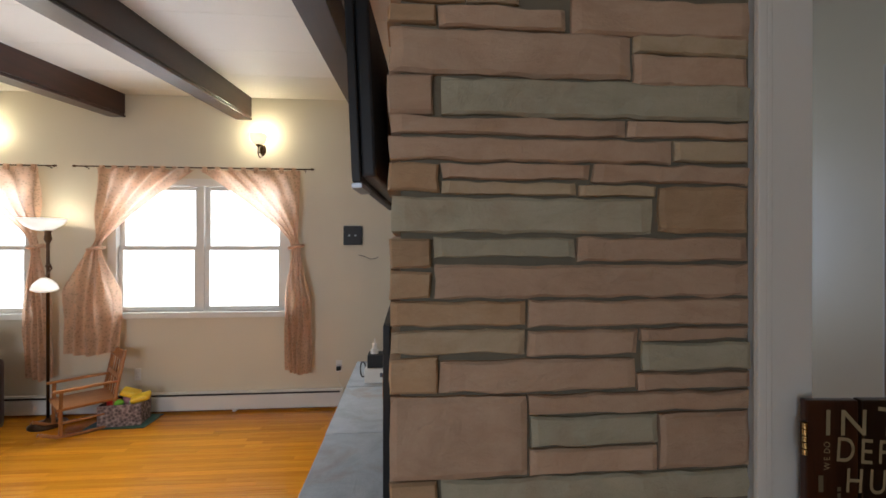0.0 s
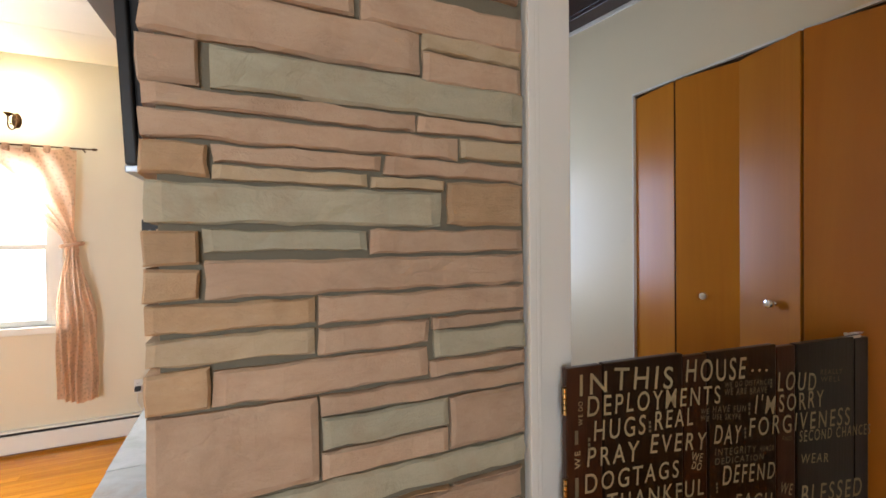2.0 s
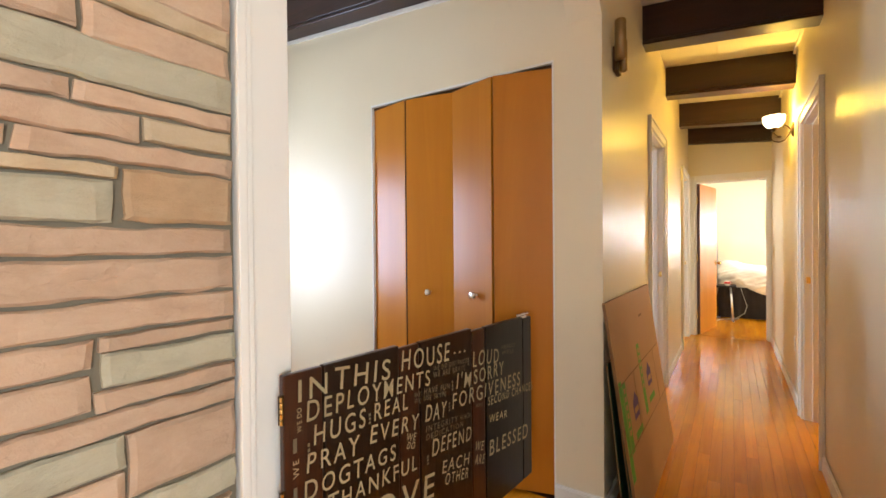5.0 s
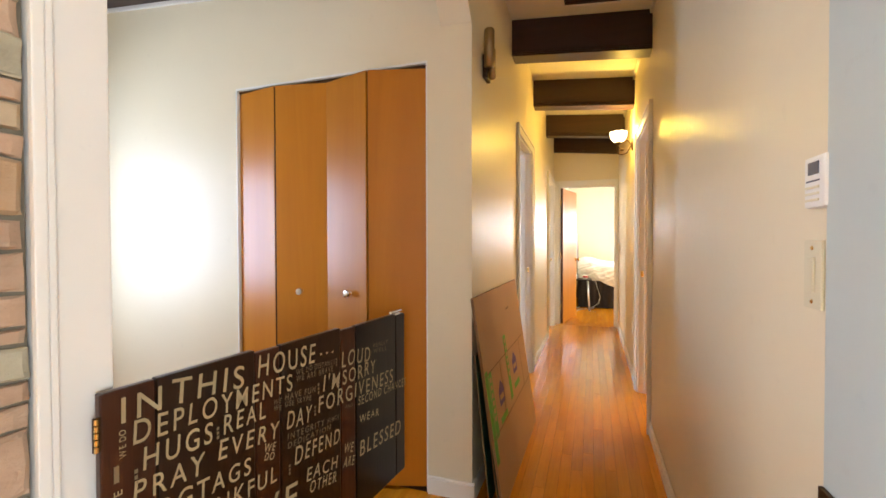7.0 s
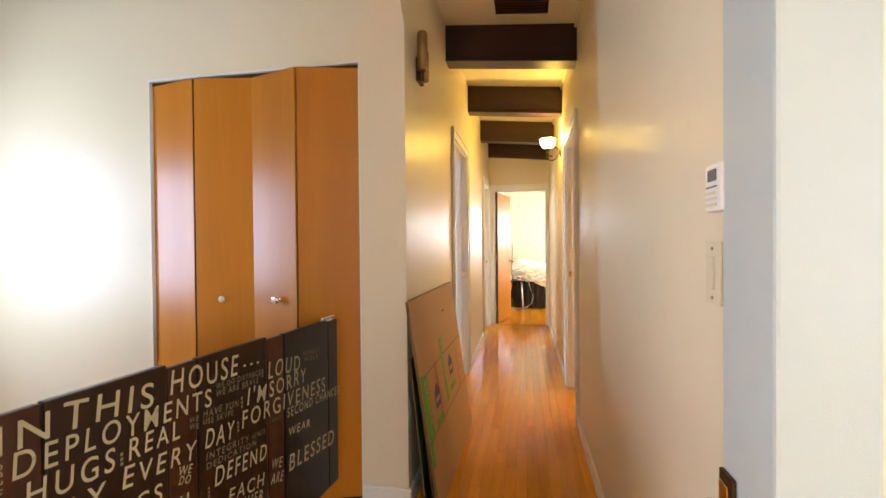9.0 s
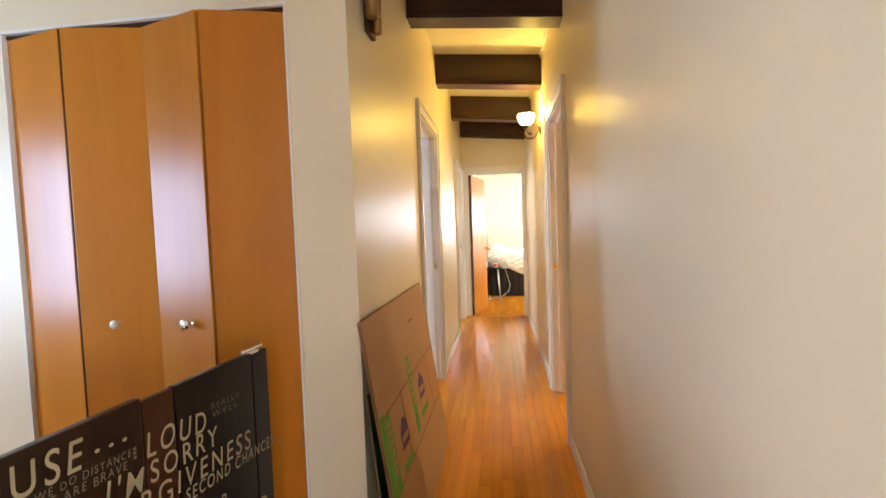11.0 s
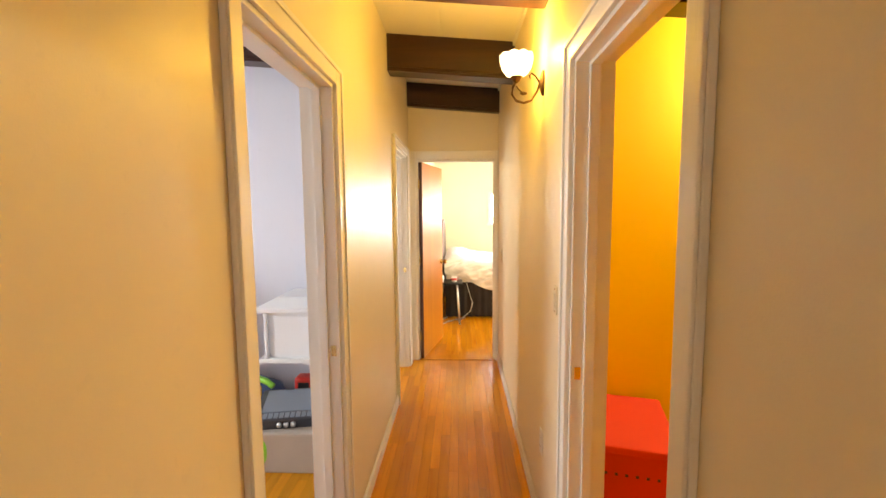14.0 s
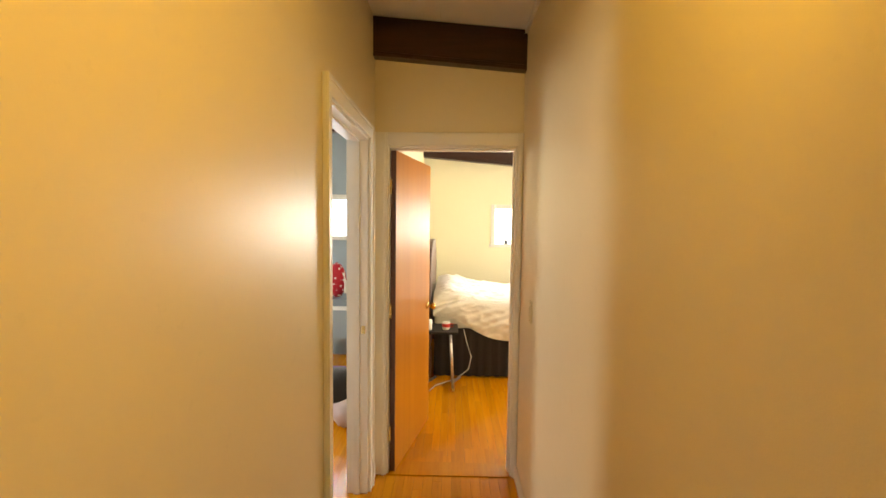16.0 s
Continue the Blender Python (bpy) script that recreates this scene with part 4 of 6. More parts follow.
part("plate", box(1.105, 1.150, S0 + 0.0225, S0 + 0.030, 0.71, 0.845, bevel=0.002), BRONZE, catch)
part("rim", box(1.113, 1.142, S0 + 0.030, S0 + 0.034, 0.725, 0.83, bevel=0.002), BRASS, catch)
part("tongue", box(1.120, 1.135, S0 + 0.034, S0 + 0.055, 0.775, 0.80, bevel=0.003), BRONZE, catch)

SHADE = glow("lit_scalloped_glass", (1.0, 0.80, 0.45), 7.0)


def wall_sconce(x, y, z, side, label, amber=SHADE, reach=0.125):
    """A scrolled arm with a leaf and an upturned scalloped glass shade. z: the plate's middle."""
    ob = thing("wall_sconce", label, "wall lamp", "wall sconces")
    oval = turned([(0.001, 0.0), (0.030, 0.001), (0.030, 0.008), (0.022, 0.014), (0.012, 0.020), (0.004, 0.022)], 24)
    oval.transform(pose(x, y, z, -90 * side) @ Matrix.Diagonal((1, 1.9, 1, 1)))
    part("backplate", oval, BRONZE, ob, "", True)
    n = lambda d, h: (x + 0.004 * math.sin(d * 40), y + side * d, z + h)
    curl = [n(0.018, 0.0), n(0.035, 0.030), n(0.055, 0.045), n(0.066, 0.034), n(0.060, 0.022)]
    sweep = [n(0.018, 0.0), n(0.030, -0.035), n(0.055, -0.075), n(0.090, -0.088), n(0.125, -0.078), n(0.145, -0.048), n(0.140, -0.015), n(reach, 0.010)]
    part("arm", tube(sweep, 0.0055, 10), BRONZE, ob, "", True)
    part("scroll", tube(curl, 0.0045, 10, taper=[1, 1, 0.9, 0.7, 0.5]), BRONZE, ob, "", True)
    part("leaf", blob(n(0.092, -0.045), (0.006, 0.020, 0.009), sub=1), BRONZE, ob)
    part("leaf_stem", tube([n(reach, -0.012), n(0.112, -0.030), n(0.09, -0.046)], 0.003, 6), BRONZE, ob)
    part("cup", turned([(0.006, 0.0), (0.016, 0.012), (0.026, 0.022), (0.030, 0.030)], 20, m=pose(*n(reach, 0.0))), BRONZE, ob, "", True)
    bm = bmesh.new()
    rings = []
    for r, h in ((0.028, 0.028), (0.048, 0.040), (0.064, 0.065), (0.072, 0.095), (0.073, 0.118), (0.066, 0.118), (0.060, 0.09), (0.045, 0.055), (0.02, 0.040)):
        ring = []
        for i in range(40):
            a = 2 * math.pi * i / 40
            k = 1 + 0.035 * abs(math.sin(a * 5))
            zz = h + (0.006 * abs(math.sin(a * 5)) if h > 0.11 else 0)
            c = n(reach, zz)
            ring.append(bm.verts.new((c[0] + r * k * math.cos(a), c[1] + r * k * math.sin(a), c[2])))
        rings.append(ring)
    for a, b in zip(rings, rings[1:]):
        for i in range(40):
            bm.faces.new((a[i], a[(i + 1) % 40], b[(i + 1) % 40], b[i]))
    sh = part("shade", bm, amber, ob, "lit scalloped white glass shade", True)
    sh.visible_shadow = False
    return ob


wall_sconce(4.662, S0, 2.105, 1, "dark bronze scrolled wall sconce with a lit glass shade")
wall_sconce(-1.33, 4.475, 2.20, -1, "brass wall sconce with a glowing shade above the curtain")
wall_sconce(-3.85, 4.475, 2.20, -1, "brass wall sconce with a glowing shade above the sofa")

vent = thing("ceiling_vent", "dark slatted vent in the white hall ceiling", "vent")
vz = ceiling_z(0.02) - 0.001
vm = pose(3.06, 0.02, vz, math.degrees(math.atan(0.087)))
bm = bmesh.new()
for a, b, c, d in ((-0.17, 0.17, -0.19, -0.165), (-0.17, 0.17, 0.165, 0.19), (-0.17, -0.145, -0.165, 0.165), (0.145, 0.17, -0.165, 0.165)):
    box(a, b, c, d, -0.012, 0, bm, 0.002)
bm.transform(vm)
part("frame", bm, WHITE, vent)
bm = box(-0.145, 0.145, -0.165, 0.165, -0.003, 0)
bm.transform(vm)
part("backing", bm, BEAM, vent)
for i in range(9):
    bm = box(-0.140 + i * 0.031, -0.120 + i * 0.031, -0.163, 0.163, -0.009, -0.004)
    bm.transform(vm)
    part("slat", bm, BEAM, vent)

# ---------------------------------------------------------------- living room
CURTAIN = cloth("sheer_peach_curtain", (0.72, 0.51, 0.36), 0.9, 300, 0.35, 0.1, 0.5)
lace = CURTAIN.node_tree                       # open weave between the threads
lace_shape = lace.nodes.new("ShaderNodeTexVoronoi")
lace_shape.inputs["Scale"].default_value = 42.0
lace.links.new(lace.nodes["Texture Coordinate"].outputs["Object"], lace_shape.inputs["Vector"])
lace_hole = lace.nodes.new("ShaderNodeMapRange")
for key, value in (("From Min", 0.15), ("From Max", 0.5), ("To Min", 0.26), ("To Max", 0.02)):
    lace_hole.inputs[key].default_value = value
lace.links.new(lace_shape.outputs["Distance"], lace_hole.inputs["Value"])
lace_mix = lace.nodes.new("ShaderNodeMixShader")
lace_out = lace.nodes["Material Output"].inputs["Surface"]
lace.links.new(lace_hole.outputs[0], lace_mix.inputs[0])
lace.links.new(lace_out.links[0].from_socket, lace_mix.inputs[1])
lace.links.new(lace.nodes.new("ShaderNodeBsdfTransparent").outputs[0], lace_mix.inputs[2])
lace.links.new(lace_mix.outputs[0], lace_out)


def curtain(x_out, x_in, x_tie, z_tie, foot, z_top, z_foot, y, label):
    """A gathered tab-top panel pulled to one side by a tie, falling free below it."""
    ob = thing("curtain", label, "curtain", "tied-back curtains")
    nu, nv = 60, 46
    bm = bmesh.new()
    grid = []
    for j in range(nv + 1):
        v = j / nv
        z = z_top + (z_foot - z_top) * v
        row = []
        vt = (z_top - z_tie) / (z_top - z_foot)
        for i in range(nu + 1):
            u = i / nu
            if v < vt:
                s = v / vt
                out = x_out + (x_tie - x_out) * s ** 2.2
                inn = x_in + (x_tie - x_in) * (1 - (1 - s) ** 1.25)
                zz = z + (1 - u) * 0.0 - u * 0.02 * s
                squeeze = 1 - 0.75 * s ** 1.5
            else:
                s = (v - vt) / (1 - vt)
                k = min(1.0, s * 2.4) ** 0.7
                out = x_tie + (foot[0] - x_tie) * k
                inn = x_tie + (foot[1] - x_tie) * k
                zz = z + 0.09 * abs(u - 0.4) * s
                squeeze = 0.35 + 0.5 * k
            spread = 0.04 * (1 if inn > out else -1) * math.exp(-((v - vt) / 0.03) ** 2)
            x = out - spread + (inn - out + 2 * spread) * u
            fold = math.sin(u * 30 + 4.0 * noise.noise(Vector((u * 3, v * 4, x_out))) + v * 1.5)
            yy = y - 0.030 * fold * squeeze - 0.012 * noise.noise(Vector((u * 7, v * 9, x_in)))
            row.append(bm.verts.new((x, yy - 0.03 * math.exp(-((v - vt - 0.12) / 0.14) ** 2), zz)))
        grid.append(row)
    for j in range(nv):
        for i in range(nu):
            bm.faces.new((grid[j][i], grid[j][i + 1], grid[j + 1][i + 1], grid[j + 1][i]))
    part("panel", bm, CURTAIN, ob, "", True)
    band = tube([(x_tie + 0.065 * math.cos(a), y + 0.045 * math.sin(a), z_tie + 0.012 * math.cos(a)) for a in (2 * math.pi * k / 16 for k in range(17))], 0.016, 8)
    part("tie", band, CURTAIN, ob, "peach cloth tie", True)
    for k in range(8):
        u = (k + 0.5) / 8
        x = x_out + (x_in - x_out) * u
        part("tab", box(x - 0.02, x + 0.02, y - 0.012, y + 0.012, z_top - 0.03, z_top + 0.028, bevel=0.004), CURTAIN, ob)
    return ob


def curtain_rod(x0, x1, z, y):
    ob = thing("curtain_rod", "thin dark curtain rod with leaf finials", "curtain rod", "curtain rods")
    part("rod", tube([(x0, y, z), (x1, y, z)], 0.006, 10), BRONZE, ob)
    for x, s in ((x0, -1), (x1, 1)):
        part("finial", blob((x + s * 0.018, y, z), (0.022, 0.007, 0.011), sub=2), BRONZE, ob, "", True)
    for x in (x0 + 0.06, x1 - 0.06):
        part("bracket", tube([(x, y, z), (x, y + 0.05, z - 0.005), (x, 4.474, z - 0.012)], 0.005, 8), BRONZE, ob)


for dx in (0.0, -2.35):
    curtain_rod(-3.00 + dx, -0.86 + dx, 2.005, 4.40)
    curtain(-2.82 + dx, -1.95 + dx, -2.82 + dx, 1.23, (-3.09 + dx, -2.60 + dx), 1.985, 0.22, 4.385, "peach sheer curtain tied back to one side of the window")
    curtain(-0.95 + dx, -1.90 + dx, -0.99 + dx, 1.25, (-0.84 + dx, -1.10 + dx), 1.985, 0.00, 4.385, "peach sheer curtain tied back to one side of the window")

heater = thing("baseboard_heater", "long white metal baseboard heater under the window", "heater")
part("cover", box(-6.5, -0.56, 4.415, 4.474, LOW + 0.022, LOW + 0.158, bevel=0.008), PLASTIC, heater)
part("grille", box(-6.48, -0.58, 4.418, 4.474, LOW + 0.160, LOW + 0.172), BLACK, heater, "dark air slot")
part("top", box(-6.5, -0.56, 4.425, 4.474, LOW + 0.174, LOW + 0.190, bevel=0.004), PLASTIC, heater)
part("end_cap", box(-0.575, -0.550, 4.410, 4.4745, LOW + 0.01, LOW + 0.195, bevel=0.004), PLASTIC, heater)
for x in (-1.6, -3.2, -4.8):
    part("foot", box(x, x + 0.03, 4.42, 4.47, LOW, LOW + 0.023), PLASTIC, heater)

panel_box = thing("wall_panel", "square black wall panel with two small buttons", "wall panel")
part("plate", box(-0.548, -0.364, 4.447, 4.474, 1.268, 1.458, bevel=0.006), BLACK, panel_box)
for x in (-0.49, -0.43):
    part("button", box(x - 0.009, x + 0.009, 4.443, 4.447, 1.355, 1.371, bevel=0.002), metal("dull_steel", (0.3, 0.3, 0.3), 0.4), panel_box)
wire = thing("loose_wire", "thin dark wire hanging out of the wall", "wire")
part("strand", tube([(-0.40, 4.472, 1.165), (-0.37, 4.46, 1.162), (-0.33, 4.455, 1.148), (-0.29, 4.46, 1.128), (-0.24, 4.455, 1.132), (-0.20, 4.46, 1.15)], 0.0025, 6), BLACK, wire)

# hearth
hearth = thing("hearth", "raised hearth bench topped with blue-grey slate slabs", "hearth")
part("base", box(-0.33, 0.052, 1.03, 4.0, LOW, 0.158), ROSE, hearth, "rough stone base")
for a, b in ((1.02, 1.70), (1.706, 2.498), (2.504, 3.30), (3.306, 4.02)):
    part("slab", box(-0.358 + 0.004 * math.sin(a * 9), 0.050, a, b, 0.160, 0.22, bevel=0.005), SLATE, hearth)
tv = thing("television", "large flat black television on a wall bracket", "television", "", pose(-0.075, 2.40, 1.86, 0, -2.5, -4.0))
part("case", box(-0.022, 0.012, -0.62, 0.62, -0.37, 0.37, bevel=0.006), BLACK, tv)
part("screen", box(-0.0245, -0.022, -0.605, 0.605, -0.352, 0.356), SCREEN, tv, "black glass screen")
part("rear_cover", box(0.012, 0.070, -0.60, 0.60, -0.35, 0.36, bevel=0.012), BLACK, tv)
part("bracket", box(0.070, 0.115, -0.10, 0.10, -0.12, 0.10, bevel=0.004), BRONZE, tv)
part("lower_trim", box(-0.028, 0.014, -0.60, -0.40, -0.392, -0.370, bevel=0.003), metal("grey_trim", (0.35, 0.36, 0.38), 0.4), tv, "grey speaker strip")
screen = thing("fireplace_screen", "black metal and glass fireplace screen on the hearth", "fireplace screen")
bm = bmesh.new()
for a, b, c, d in ((1.75, 1.78, 0.22, 0.94), (2.47, 2.50, 0.22, 0.94), (1.78, 2.47, 0.91, 0.94), (1.78, 2.47, 0.22, 0.25), (2.11, 2.14, 0.25, 0.91)):
    box(-0.004, 0.022, a, b, c, d, bm, 0.003)
part("frame", bm, BLACK, screen)
for a, b in ((1.78, 2.11), (2.14, 2.47)):
    part("pane", box(0.006, 0.012, a, b, 0.25, 0.91), SCREEN, screen, "dark glass")
for y in (2.09, 2.16):
    part("handle", tube([(-0.02, y, 0.55), (-0.02, y, 0.66)], 0.005, 8), BRASS, screen)
router = thing("white_box", "small white cardboard box with a dark label on the hearth", "box")
part("carton", box(-0.235, -0.055, 3.38, 3.56, 0.22, 0.325, bevel=0.003), PLASTIC, router)
part("label", box(-0.12, -0.075, 3.3785, 3.38, 0.262, 0.295), DARKLCD, router, "dark printed label")
modem = thing("modem", "black box modem with a grey plug on the white box", "modem")
part("case", box(-0.215, -0.075, 3.40, 3.53, 0.325, 0.425, bevel=0.006), BLACK, modem)
part("adapter", turned([(0.030, 0.425), (0.030, 0.455), (0.018, 0.460), (0.018, 0.50), (0.006, 0.505), (0.005, 0.54)], 14, m=pose(-0.165, 3.46, 0)), PLASTIC, modem, "grey stacked adapter")
part("coil", tube([(-0.255 + 0.02 * math.cos(a), 3.47, 0.30 + 0.06 * math.sin(a)) for a in (0.5 * k for k in range(13))], 0.005, 6), BLACK, modem, "black cable loop")

# floor lamp
OPAL = glow("lit_opal_glass", (1.0, 0.93, 0.80), 4.0)
flamp = thing("floor_lamp", "dark torchiere floor lamp with a lit side reading shade", "floor lamp", "", pose(-3.11, 4.22, LOW))
part("base", turned([(0.14, 0.0), (0.14, 0.015), (0.10, 0.03), (0.03, 0.045), (0.014, 0.07)], 28), BRONZE, flamp, "", True)
part("pole", turned([(0.013, 0.06), (0.013, 1.40), (0.020, 1.42), (0.013, 1.44), (0.013, 1.62), (0.030, 1.66), (0.022, 1.71), (0.030, 1.74)], 16), BRONZE, flamp, "", True)
bowl = turned([(0.03, 1.735), (0.07, 1.745), (0.13, 1.785), (0.17, 1.84), (0.165, 1.84), (0.12, 1.79), (0.02, 1.75)], 32, m=pose(-0.045, 0, 0))
part("bowl", bowl, OPAL, flamp, "lit white glass bowl", True)
part("arm", tube([(0, 0, 1.42), (0.03, -0.02, 1.44), (0.055, -0.03, 1.40), (0.03, -0.03, 1.36), (0.0, -0.03, 1.33)], 0.007, 10), BRONZE, flamp, "", True)
part("reading_shade", turned([(0.02, 1.315), (0.045, 1.30), (0.085, 1.255), (0.098, 1.215), (0.06, 1.195), (0.01, 1.19)], 28, m=pose(-0.005, -0.03, 0)), OPAL, flamp, "lit white glass shade", True)

# child's rocking chair
CHAIRWOOD = wood("honey_chair_wood", (0.30, 0.11, 0.03), (0.50, 0.22, 0.07), "z", 0.3, 0.8, coat=0.2)
rock = thing("rocking_chair", "small honey-brown wooden rocking chair", "chair", "", pose(-2.76, 4.17, LOW, 0, 0, 224))
for y in (-0.19, 0.19):
    part("rocker", tube([(-0.36, y, 0.09), (-0.25, y, 0.035), (-0.1, y, 0.016), (0.08, y, 0.014), (0.22, y, 0.03), (0.33, y, 0.08)], 0.014, 8), CHAIRWOOD, rock)
    part("front_post", tube([(0.19, y, 0.025), (0.19, y, 0.20), (0.185, y, 0.39)], 0.015, 8), CHAIRWOOD, rock)
    part("back_post", tube([(-0.16, y, 0.02), (-0.18, y, 0.30), (-0.25, y * 0.98, 0.66)], 0.016, 8), CHAIRWOOD, rock)
    part("arm", box(-0.20, 0.24, y - 0.022, y + 0.022, 0.385, 0.405, bevel=0.006), CHAIRWOOD, rock)
    part("stretcher", tube([(-0.165, y, 0.13), (0.19, y, 0.13)], 0.009, 8), CHAIRWOOD, rock)
part("seat", box(-0.19, 0.22, -0.21, 0.21, 0.235, 0.257, bevel=0.007), CHAIRWOOD, rock)
bm = box(-0.012, 0.012, -0.2, 0.2, -0.04, 0.04, bevel=0.006)
bm.transform(pose(-0.243, 0, 0.61, 0, -10))
part("top_rail", bm, CHAIRWOOD, rock)
bm = box(-0.008, 0.008, -0.18, 0.18, -0.02, 0.02, bevel=0.005)
bm.transform(pose(-0.205, 0, 0.43, 0, -10))
part("lower_rail", bm, CHAIRWOOD, rock)
for i in range(4):
    y = -0.12 + 0.08 * i
    part("spindle", tube([(-0.183, y, 0.25), (-0.235, y, 0.58)], 0.007, 8), CHAIRWOOD, rock)
part("stretcher", tube([(0.19, -0.19, 0.17), (0.19, 0.19, 0.17)], 0.009, 8), CHAIRWOOD, rock)

# toy basket on a green mat
mat = tagged(part("mat", box(-2.72, -2.22, 4.08, 4.40, LOW, LOW + 0.008, bevel=0.003), cloth("green_mat", (0.02, 0.10, 0.05))), "small dark green floor mat", "mat")
basket = thing("toy_basket", "grey patterned fabric basket full of bright toys", "basket", "", pose(-2.46, 4.22, LOW + 0.008, 0, 0, 8))
n = Nodes("patterned_fabric")
FABRIC = n.done(n.ramp(n.put("ShaderNodeTexVoronoi", Vector=n.coord, Scale=38.0).outputs[0], (0.2, (0.10, 0.08, 0.08)), (0.6, (0.28, 0.22, 0.22)), (0.8, (0.45, 0.38, 0.36))), 0.9, n.noise(300), 0.3)
bm = bmesh.new()
for a, b, c, d in ((-0.17, 0.17, -0.11, -0.095), (-0.17, 0.17, 0.095, 0.11), (-0.17, -0.155, -0.095, 0.095), (0.155, 0.17, -0.095, 0.095)):
    box(a, b, c, d, 0, 0.19, bm, 0.005)
box(-0.155, 0.155, -0.095, 0.095, 0, 0.02, bm)
part("basket_body", bm, FABRIC, basket)
YELLOW, RED, PINK = paint("yellow_plastic", (0.85, 0.55, 0.02), 0.35), paint("red_plastic", (0.60, 0.03, 0.02), 0.35), cloth("pink_plush", (0.75, 0.35, 0.42))
TOYGREEN, TOYBLUE, GREYPL = paint("green_plastic", (0.25, 0.65, 0.05), 0.35), paint("blue_plastic", (0.05, 0.12, 0.30), 0.4), paint("grey_plastic", (0.20, 0.23, 0.27), 0.4)
for i, (x, y, z, r, m_) in enumerate(((-0.08, -0.02, 0.19, 0.06, RED), (0.02, 0.03, 0.20, 0.055, PINK), (0.10, -0.01, 0.19, 0.055, PLASTIC), (-0.02, -0.05, 0.20, 0.04, TOYGREEN))):
    toy = tagged(part("soft_toy", blob((-2.46 + x, 4.22 + y, LOW + z), (r, r, r * 0.8), rough=0.3, seed=i), m_, None, "", True), "small crumpled bright toy in the basket", "toy")
for x, y, z, a in ((0.04, 0.02, 0.265, 20), (0.15, -0.02, 0.235, -12)):
    scoop = box(-0.075, 0.075, -0.055, 0.055, -0.025, 0.025, bevel=0.02)
    scoop.transform(pose(-2.46 + x, 4.22 + y, LOW + z, 12, a, 15))
    tagged(part("toy_scoop", scoop, YELLOW, None, "", True), "yellow plastic toy scoop on the basket", "toy")

# sofa edge
LEATHER = cloth("dark_brown_leather", (0.035, 0.018, 0.012), 0.45, 200, 0.2, 0.0)
sofa = thing("sofa", "dark brown sofa seen at its arm", "sofa")
part("arm", box(-3.52, -3.30, 3.20, 4.05, LOW + 0.06, LOW + 0.66, bevel=0.06), LEATHER, sofa, "", True)
part("seat", box(-5.2, -3.522, 3.22, 4.0, LOW + 0.08, LOW + 0.44, bevel=0.05), LEATHER, sofa, "", True)
part("backrest", box(-5.2, -3.522, 4.0, 4.22, LOW + 0.08, LOW + 0.85, bevel=0.06), LEATHER, sofa, "", True)
for y in (3.28, 3.96):
    part("foot", turned([(0.03, LOW), (0.03, LOW + 0.07)], 12, m=pose(-3.4, y, 0)), BLACK, sofa)


# ---------------------------------------------------------------- orange room
picture = thing("picture", "abstract red and orange painting in a thin dark frame", "picture")
bm = bmesh.new()
for a, b, c, d in ((-1.60, -1.585, 1.512, 1.862), (-1.272, -1.257, 1.512, 1.862), (-1.585, -1.272, 1.512, 1.527), (-1.585, -1.272, 1.847, 1.862)):
    box(4.938, 4.959, a, b, c, d, bm, 0.003)
part("picture_frame", bm, MAPLE_EDGE, picture)
n = Nodes("abstract_canvas")
swirl = n.noise(7.0, 3, 0.5, None, 2.5)
ART = n.done(n.ramp(swirl, (0.30, (0.55, 0.05, 0.02)), (0.45, (0.70, 0.14, 0.05)), (0.55, (0.66, 0.10, 0.06)), (0.70, (0.80, 0.35, 0.03)), (0.82, (0.75, 0.50, 0.06))), 0.5, swirl, 0.4)
part("canvas", box(4.946, 4.956, -1.586, -1.271, 1.526, 1.848), ART, picture, "red and orange painted canvas")
BRUSH = paint("green_brush_paint", (0.27, 0.33, 0.05), 0.5, 0.2)
loop = [(4.9478, -1.455 - 0.055 * math.cos(a), 1.695 + 0.10 * math.sin(a)) for a in (0.45 * k for k in range(13))]
part("brush_stroke", tube(loop, 0.0045, 6), BRUSH, picture)
part("brush_stroke", tube([(4.9478, -1.30, 1.80), (4.9478, -1.36, 1.825), (4.9478, -1.45, 1.80), (4.9478, -1.55, 1.815)], 0.004, 6), BRUSH, picture)
part("brush_stroke", tube([(4.9478, -1.47, 1.74), (4.9478, -1.53, 1.70), (4.9478, -1.56, 1.72)], 0.004, 6), BRUSH, picture)
REDCLOTH = cloth("red_felt", (0.62, 0.035, 0.02), 0.75, 400, 0.08, 0.1)
hamper = thing("storage_box", "bright red fabric storage box with a folded lid", "storage box", "", pose(4.65, -0.765, 0, 0, 0, -15))
part("body", box(-0.265, 0.265, -0.165, 0.165, 0.0, 0.485, bevel=0.012), REDCLOTH, hamper)
part("lid", box(-0.278, 0.278, -0.178, 0.178, 0.485, 0.52, bevel=0.010), REDCLOTH, hamper, "lid with a sewn rim")
for i in range(7):
    part("stitch", box(-0.2665, -0.264, -0.14 + i * 0.042, -0.128 + i * 0.042, 0.385, 0.397), LEATHER, hamper)
bath = thing("ceiling_lamp", "brass ceiling lamp with a bright bulb", "ceiling lamp")
part("base", turned([(0.05, 2.499), (0.05, 2.445), (0.02, 2.43), (0.016, 2.40)], 20, m=pose(4.725, -1.68, 0)), BRASS, bath, "", True)
bulb = part("bulb", blob((4.725, -1.68, 2.35), (0.045, 0.045, 0.055)), glow("lit_bulb", (1.0, 0.85, 0.55), 12.0), bath, "lit bulb", True)
bulb.visible_shadow = False
